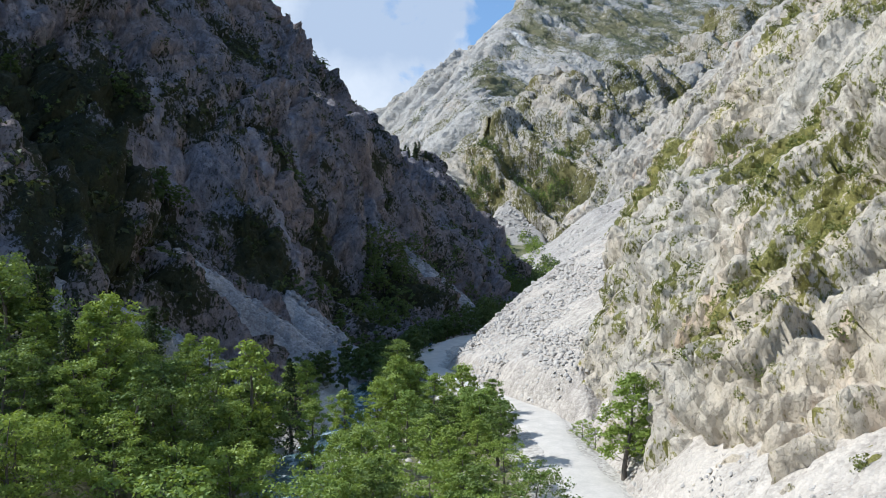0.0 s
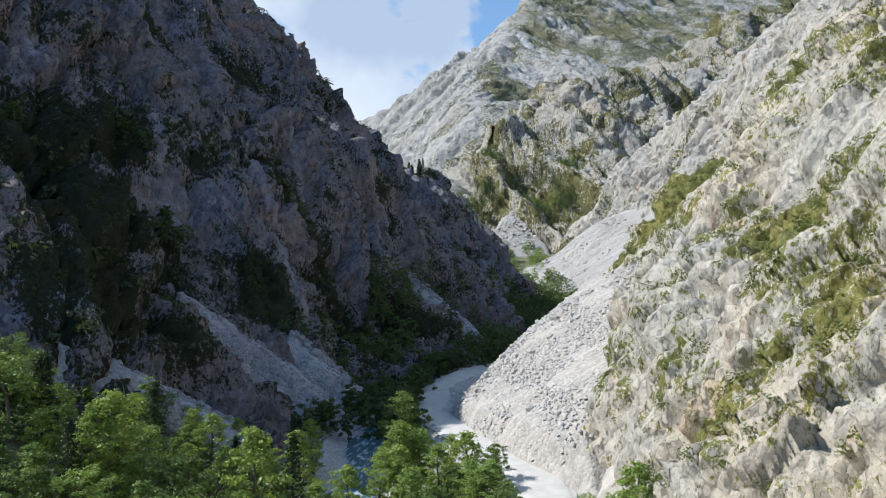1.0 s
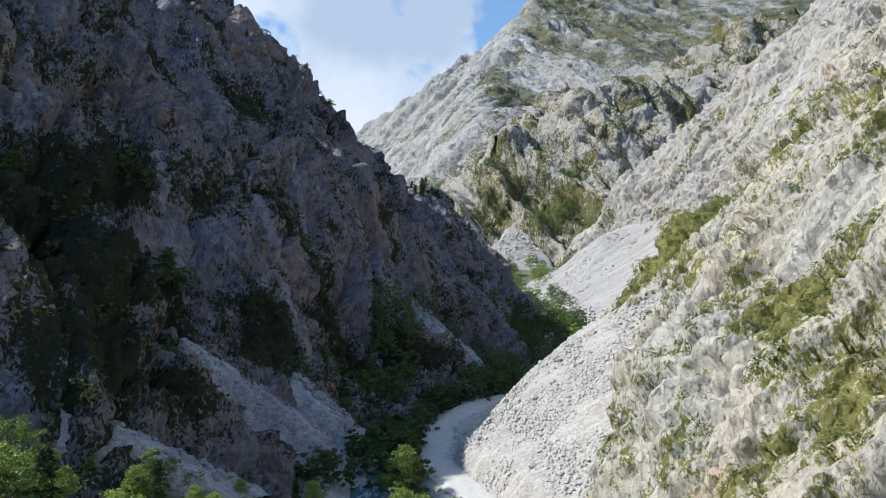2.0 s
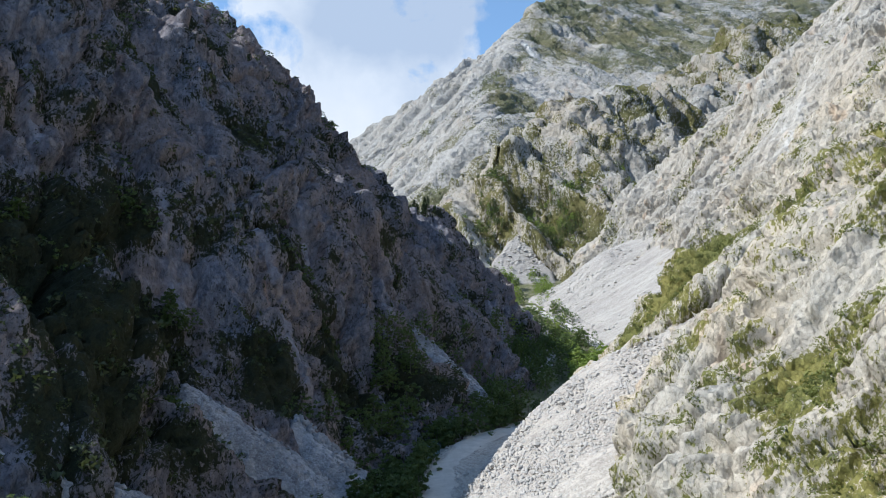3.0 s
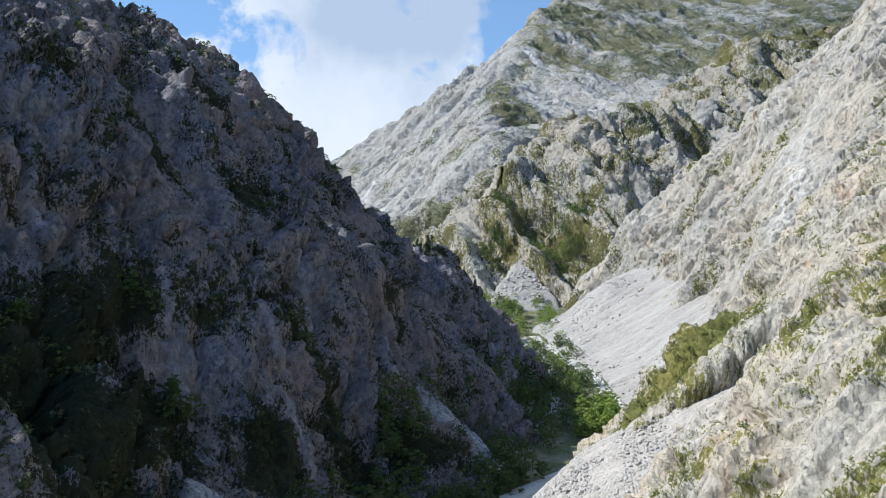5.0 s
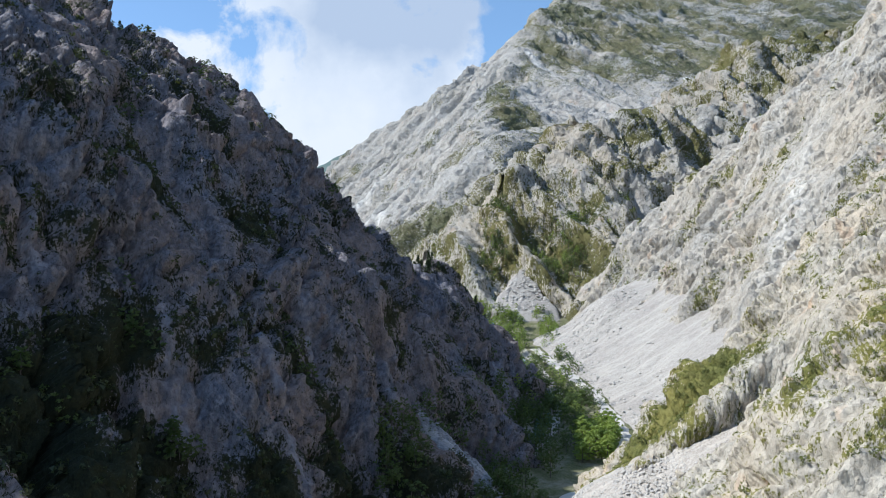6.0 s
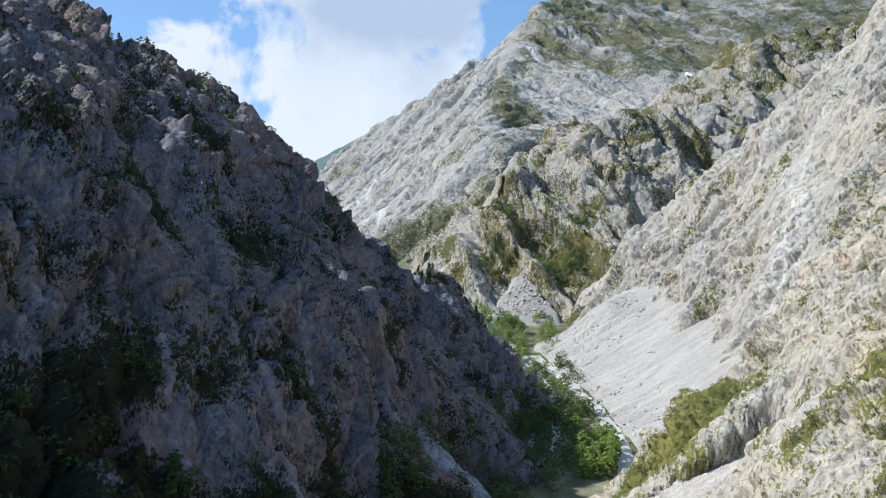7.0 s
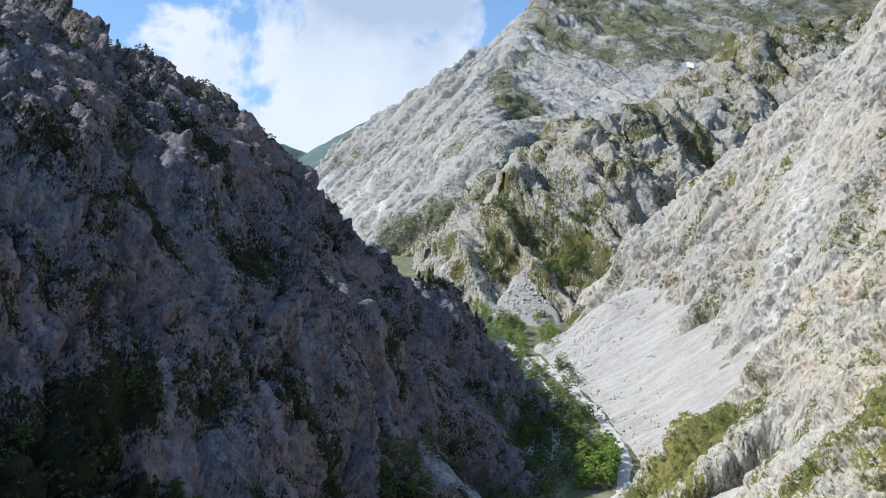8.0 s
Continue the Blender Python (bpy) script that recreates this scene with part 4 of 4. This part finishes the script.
def plant(kind, x, y, top, ground_at=floor_z, rng=random):
    """Set a tree of the stock at x, y with its top at that height."""
    z = float(ground_at(np.array([x]), np.array([y]))[0])
    high = max(1.5, top - z)
    turn = rng.uniform(0, 360)
    if kind not in taken:
        taken.add(kind)
        ob = STOCK[kind]
        ob.scale = (high,) * 3
        ob.matrix_basis = pose(x, y, z - 0.1, 0, 0, turn) @ Matrix.Diagonal((high, high, high, 1))
        return ob
    ob = copy_thing(STOCK[kind], pose(x, y, z - 0.1, 0, 0, turn))
    fat = rng.uniform(1.1, 1.45)
    ob.scale = (high * fat, high * fat, high)
    return ob


LEFT_BANK = [(-44, 76, 26.6, 5), (-39, 72, 25.7, 0), (-34.7, 68, 24.5, 1), (-29.8, 65, 25.9, 0), (-31, 71, 23.2, 6), (-31.5, 80, 21.7, 2), (-29.3, 85, 20.3, 1), (-26.2, 76, 18.8, 1), (-18.8, 73, 20.9, 1), (-23.6, 83, 17.6, 2), (-24, 79, 17.6, 6), (-19.5, 79, 16.7, 5), (-18.3, 89, 16.2, 2), (-18.5, 95, 15.4, 1), (-11, 86, 13.6, 0), (-14, 79, 14.2, 1), (-33, 60, 22.8, 5), (-36.5, 61, 23.5, 2), (-31, 51, 19.5, 2), (-43, 84, 23, 0), (-37, 92, 20, 6)]
BANK_BUSHES = [(-29.9, 55, 16.6, 3), (-25.6, 64, 16.4, 3), (-20.0, 56, 15.6, 4), (-22.5, 51, 16.2, 4), (-16.6, 58, 14.6, 4), (-18.7, 66, 16.0, 1), (-20.3, 69, 15.6, 4), (-9.8, 68, 13.4, 0), (-9.5, 59, 13.6, 4), (-27.8, 46, 17.4, 4), (-31, 47, 18.5, 3), (-28.5, 43, 17.6, 4), (-9.4, 51, 14.0, 4), (-18.0, 47, 15.6, 4), (-6, 52, 13.8, 3), (-21, 62, 15, 3), (-38, 54, 20, 4)]
STREAM_SIDE = [(-6.2, 97, 15.8, 0), (-8.2, 90, 14.6, 1), (-5.2, 89, 15.0, 0), (-8.0, 122, 15.1, 5), (-6.8, 107, 13.6, 6), (-3.7, 100, 14.5, 0), (-1.0, 92, 14.7, 1), (2.9, 94, 15.2, 0), (5.9, 98, 12.8, 5), (-4.1, 84, 14.1, 0), (-0.7, 71, 14.1, 0), (-4.6, 66, 14.6, 1), (3.8, 86, 12.2, 0), (1.7, 62, 13.6, 1), (-5.6, 60, 13.6, 4), (-1.0, 56, 13.8, 4), (7.2, 58, 13.3, 3), (2.9, 50, 13.8, 4), (6.4, 102, 11.0, 6), (-2, 78, 13.6, 5), (3.2, 76, 12.6, 0), (-6, 94, 12.6, 5), (5.6, 69, 12.2, 4), (-7, 75, 12.5, 4), (0.5, 104, 12.8, 1)]
for x, y, top, kind in LEFT_BANK + BANK_BUSHES + STREAM_SIDE:
    plant(kind, x, y, top)

lone = copy_thing(STOCK[0], pose(17.6, 71.6, 8.0, 0, 0, 40))
lone.scale = (13.0, 13.0, 9.8)
tagged(lone, "lone leafy tree beside the gravel track", "tree")

# low bushes at the foot of the rock face
for x, y, tall in ((19.4, 72.5, 2.2), (20.6, 74.5, 2.6), (19.0, 76.0, 1.8), (22.0, 71.0, 1.6), (17.0, 83.0, 2.4), (16.4, 87.5, 2.0), (18.2, 80.0, 1.6), (23.6, 68.5, 1.5), (29.5, 58.0, 1.6), (31.0, 61.5, 2.0)):
    z = float(max(near_scree_z(np.array([x]), np.array([y]))[0], floor_z(np.array([x]), np.array([y]))[0]))
    plant(4, x, y, z + tall, lambda a, b: np.array([z]))

# trees further up the valley, along the stream and at the foot of the shaded slope
rng = random.Random(4)


def grove(count, y0, y1, low, high, tall, kinds):
    """Scatter trees between y0 and y1, from low(y) to high(y) across the valley."""
    for i in range(count):
        y = rng.uniform(y0, y1)
        x = rng.uniform(low(y), high(y))
        if abs(x - float(road_x(y))) < 3.6:
            continue
        z = float(floor_z(np.array([x]), np.array([y]))[0])
        z = max(z, float(left_z(np.array([x]), np.array([y]))[0]) - 0.5)
        plant(rng.choice(kinds), x, y, z + rng.uniform(*tall), lambda a, b: np.array([z]), rng)


def woods(name, label, count, y0, y1, low, high, tall, kinds, r, rock=None, spots=()):
    """Far woodland, too many trees to count: one object of trunks and crowns."""
    verts, faces, mats, slots, start = [], [], [], [], 0
    for i in range(count):
        y = r.uniform(y0, y1)
        x = r.uniform(low(y), high(y))
        if spots:
            cx, cy, across, along = r.choice(spots)
            x, y = r.gauss(cx, across), r.gauss(cy, along)
        if abs(x - float(road_x(y))) < 3.6:
            continue
        z = float(floor_z(np.array([x]), np.array([y]))[0])
        if rock is None:
            z = max(z, float(left_z(np.array([x]), np.array([y]))[0]) - 0.5)
        else:
            at = np.array([[x, y, float(rock(np.array([x]), np.array([y]))[0])]])
            z = max(z, float(at[0, 2] + 0.5 * MID_RELIEF(at, at)[0]))
        trunk, v, f, mat = CROWNS[STOCK[r.choice(kinds)]]
        h, a = r.uniform(*tall), r.uniform(0, 6.283)
        fat = h * r.uniform(0.95, 1.3)
        turn = np.array([[math.cos(a) * fat, math.sin(a) * fat, 0], [-math.sin(a) * fat, math.cos(a) * fat, 0], [0, 0, h]])
        stem = np.empty(len(trunk.vertices) * 3)
        trunk.vertices.foreach_get("co", stem)
        quads = np.array([p.vertices[:] for p in trunk.polygons[:48]])
        tris = np.concatenate([quads[:, :3], quads[:, [0, 2, 3]]])
        for points, tri, m in ((stem.reshape(-1, 3), tris, BARK), (v, f[::3], mat)):
            if m not in mats:
                mats.append(m)
            verts.append(points @ turn + (x, y, z - 0.1))
            faces.append(tri + start)
            slots.append(np.full(len(tri), mats.index(m)))
            start += len(points)
    mesh = mesh_of(name, np.concatenate(verts), np.concatenate(faces), mats[0])
    for m in mats[1:]:
        mesh.materials.append(m)
    mesh.polygons.foreach_set("material_index", np.concatenate(slots).astype(np.int32))
    return tagged(new(name, mesh), label, "woodland", kind="stuff")


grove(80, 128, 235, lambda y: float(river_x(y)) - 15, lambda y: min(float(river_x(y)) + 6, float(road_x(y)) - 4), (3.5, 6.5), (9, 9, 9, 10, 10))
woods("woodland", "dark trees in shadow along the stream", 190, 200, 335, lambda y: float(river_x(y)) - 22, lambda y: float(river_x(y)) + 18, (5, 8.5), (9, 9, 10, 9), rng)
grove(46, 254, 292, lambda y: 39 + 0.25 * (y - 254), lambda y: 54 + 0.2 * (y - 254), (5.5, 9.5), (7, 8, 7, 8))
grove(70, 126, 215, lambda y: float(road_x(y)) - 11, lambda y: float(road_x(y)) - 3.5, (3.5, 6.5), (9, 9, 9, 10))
woods("woodland", "trees below the far scree slope", 150, 300, 400, lambda y: 24, lambda y: 60, (4.5, 8), (9, 9, 10, 7), rng)
woods("woodland", "sunlit green trees on the far valley floor", 260, 396, 510, lambda y: 6 + 0.05 * (y - 400), lambda y: 60, (4.5, 8.5), (7, 7, 8, 9), rng)
woods("woodland", "dark trees in the gullies below the crags", 330, 0, 1, lambda y: 0, lambda y: 1, (3.0, 6.5), (9, 9, 10, 11, 7), random.Random(8), mid_z,
      ((33, 588, 5, 9), (34, 566, 5, 9), (31, 548, 6, 8), (18, 532, 8, 7), (79, 524, 6, 8), (70, 514, 7, 6), (80, 552, 6, 9), (60, 534, 5, 9), (92, 546, 8, 8), (112, 566, 12, 10)))
grove(46, 56, 108, lambda y: -52, lambda y: -18, (5.0, 9.0), (1, 6, 1, 5, 0, 3, 2))
grove(30, 42, 78, lambda y: -0.66 * y, lambda y: -0.40 * y, (3.0, 5.8), (1, 6, 5, 4, 3))
grove(12, 46, 100, lambda y: -8, lambda y: 6, (5, 7.5), (0, 4, 5))


def scrub_places(rock, veg, box, count, level, seed):
    """Where bushes root: places and slopes that the growth layer favours."""
    r = np.random.RandomState(seed)
    x = r.uniform(box[0], box[1], count * 12)
    y = r.uniform(box[2], box[3], count * 12)
    z = rock(x, y)
    ok = z > floor_z(x, y) + 1
    p = np.stack([x, y, z], 1)[ok]
    e = 0.5
    gx = (rock(p[:, 0] + e, p[:, 1]) - rock(p[:, 0] - e, p[:, 1])) / (2 * e)
    gy = (rock(p[:, 0], p[:, 1] + e) - rock(p[:, 0], p[:, 1] - e)) / (2 * e)
    n = np.stack([-gx, -gy, np.ones(len(p))], 1)
    n /= np.linalg.norm(n, axis=1)[:, None]
    v = veg(p, n) + r.rand(len(p)) * 0.16
    pick = np.argsort(-v)[: count * 3]
    pick = pick[v[pick] > level]
    r.shuffle(pick)
    return p[pick[:count]], n[pick[:count]], r


def scrub(name, rock, veg, box, count, size, mat, label, detail=None, level=0.5, seed=1, leaves=26, leaf=0.22):
    """Many small bushes, too many to count: one object."""
    p, n, r = scrub_places(rock, veg, box, count, level, seed)
    if detail is not None:
        p = p + n * detail(p, n)[:, None]
    k = len(p)
    big = size[0] + (size[1] - size[0]) * r.rand(k) ** 2.2
    d = r.normal(size=(k, leaves, 3))
    d /= np.linalg.norm(d, axis=2)[:, :, None]
    q = p[:, None, :] + (0, 0, 1) * big[:, None, None] * 0.35 + d * (big[:, None] * r.rand(k, leaves) ** 0.35)[:, :, None] * (0.62, 0.62, 0.5)
    v, f = leaf_quads(q.reshape(-1, 3), (d + (0, 0, 0.3)).reshape(-1, 3), np.repeat(big * leaf, leaves), r, True)
    ob = new(name, mesh_of(name, v, f, mat))
    return tagged(ob, label, "bushes", kind="stuff")


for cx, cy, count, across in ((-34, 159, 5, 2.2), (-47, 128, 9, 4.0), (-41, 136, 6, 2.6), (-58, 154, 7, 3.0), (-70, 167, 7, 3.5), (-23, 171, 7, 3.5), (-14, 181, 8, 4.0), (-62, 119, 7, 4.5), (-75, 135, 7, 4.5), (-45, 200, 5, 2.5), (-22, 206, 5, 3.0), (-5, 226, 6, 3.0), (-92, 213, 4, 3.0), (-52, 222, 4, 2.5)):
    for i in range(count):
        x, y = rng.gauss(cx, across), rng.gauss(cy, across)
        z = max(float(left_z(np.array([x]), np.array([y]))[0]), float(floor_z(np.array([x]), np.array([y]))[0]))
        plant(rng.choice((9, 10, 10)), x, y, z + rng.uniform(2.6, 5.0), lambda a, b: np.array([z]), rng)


scrub("slope_scrub", left_z, LEFT_VEG, (-195, 50, 70, 400), 5600, (0.6, 2.6), LEAF_SHADE, "scrub on the shaded rock slope, coloured as in shade", LEFT_RELIEF, seed=21, leaves=20, leaf=0.24)
scrub("slope_scrub", right_z, RIGHT_VEG, (15, 105, 46, 190), 4800, (0.25, 1.5), LEAF_SCRUB, "green scrub and tufts on the sunlit rocks", RIGHT_RELIEF, seed=22, leaves=46, leaf=0.135)
scrub("slope_scrub", far_right_z, FAR_VEG, (60, 260, 280, 510), 1800, (0.5, 2.2), LEAF_SCRUB, "sparse scrub on the far sunlit slope", FAR_RELIEF, seed=23, leaves=16, leaf=0.28)
scrub("slope_scrub", mid_z, MID_VEG, (-20, 440, 490, 900), 7000, (0.7, 2.4), LEAF_SCRUB, "scrub and small trees on the mid-distance crags", MID_RELIEF, seed=24, leaves=6, leaf=0.42)
scrub("slope_scrub", peak_z, PEAK_VEG, (-150, 500, 520, 1700), 9000, (0.8, 2.6), LEAF_HIGH, "low scrub on the high mountain", PEAK_RELIEF, seed=25, leaves=4, leaf=0.5)


# ---------------------------------------------------------------- stones
def stone_mesh(seed, sharp):
    """A broken block: a ball of 80 faces cut by random planes."""
    r = np.random.RandomState(seed)
    bm = bmesh.new()
    bmesh.ops.create_icosphere(bm, subdivisions=2 if sharp else 1, radius=1.0)
    cuts = r.normal(size=(9, 3))
    cuts /= np.linalg.norm(cuts, axis=1)[:, None]
    far = r.uniform(0.55, 0.85, 9)
    for v in bm.verts:
        c = np.array(v.co)
        for n, d in zip(cuts, far):
            over = c @ n - d
            if over > 0:
                c = c - n * over
        v.co = c * (1.0, 0.8, 0.7)
    mesh = bpy.data.meshes.new("boulder")
    bm.to_mesh(mesh)
    bm.free()
    mesh.materials.append(STONE)
    return mesh


STONES = [stone_mesh(40 + i, False) for i in range(8)]


def boulders(owner, surface, count, box, size, pick=None, seed=3):
    """Single boulders lying on a scree slope, as its parts."""
    r = random.Random(seed)
    made = 0
    while made < count:
        x, y = r.uniform(box[0], box[1]), r.uniform(box[2], box[3])
        if pick is not None and not pick(x, y, r):
            continue
        z = float(surface(np.array([x]), np.array([y]))[0])
        if z < float(floor_z(np.array([x]), np.array([y]))[0]) - 0.2:
            made += 0.2
            continue
        k = size[0] + (size[1] - size[0]) * r.random() ** 2.5
        ob = new("boulder", r.choice(STONES))
        ob.parent = owner
        ob.matrix_basis = pose(x, y, z + 0.15 * k, r.uniform(-25, 25), r.uniform(-25, 25), r.uniform(0, 360)) @ Matrix.Diagonal((k, k * r.uniform(0.8, 1.2), k * r.uniform(0.8, 1.1), 1))
        made += 1


def talus_far_side(x, y, r):
    edge = float(talus_band(x)[1])
    return r.random() < 0.15 + 0.85 * max(0.0, 1 - (edge - y) / 22) and y < edge + 2


boulders(talus, talus_z, 280, (-2, 42, 100, 176), (0.25, 1.0), talus_far_side, 31)
boulders(far_scree, far_scree_z, 40, (60, 84, 285, 430), (0.3, 0.9), None, 32)
boulders(near_scree, near_scree_z, 40, (16, 34, 44, 70), (0.12, 0.5), None, 33)
rubble("rubble", talus_z, 26000, (-3, 62, 98, 172), (0.06, 0.42), STONE, "broken stones strewn over the debris slope", lambda x, y, r: right_z(x, y) < talus_z(x, y) + 0.6, 34)
rubble("rubble", far_scree_z, 9000, (50, 100, 230, 440), (0.14, 0.75), STONE, "broken stones strewn over the far scree", lambda x, y, r: (far_right_z(x, y) < far_scree_z(x, y) + 1) & (r.rand(len(x)) < np.exp(-np.maximum(x - 62, 0) / 9) + 0.8 * smooth(385, 425, y)), 35)
rubble("rubble", near_scree_z, 2600, (15, 40, 40, 90), (0.06, 0.28), STONE, "small stones on the gravel slope", lambda x, y, r: right_z(x, y) < near_scree_z(x, y) + 0.3, 36)
rubble("rubble", floor_z, 4200, (-24, 8, 60, 240), (0.12, 0.6), STONE, "cobbles and stones on the valley floor", lambda x, y, r: np.abs(x - road_x(y)) > 3, 37)


# small dark conifers on the crests of the shaded mountain
def crest_row(count, x0, x1, spread, tall, kind):
    for i in range(count):
        x = rng.uniform(x0, x1)
        y = float(np.interp(x, [-140, -72, -42, -20, 0, 25], [305, 313, 304, 328, 350, 344])) + rng.uniform(*spread)
        at = np.array([[x, y, float(left_z(np.array([x]), np.array([y]))[0])]])
        z = float(at[0, 2] + LEFT_RELIEF(at, at)[0])
        plant(kind, x, y, z + rng.uniform(*tall), lambda a, b: np.array([z - 0.8]), rng)


crest_row(90, -165, -30, (-12, 6), (1.2, 3.2), 10)
crest_row(14, -165, -30, (-10, 4), (2.5, 4.2), 11)
crest_row(130, -22, 14, (-6, 20), (4.0, 8.0), 11)
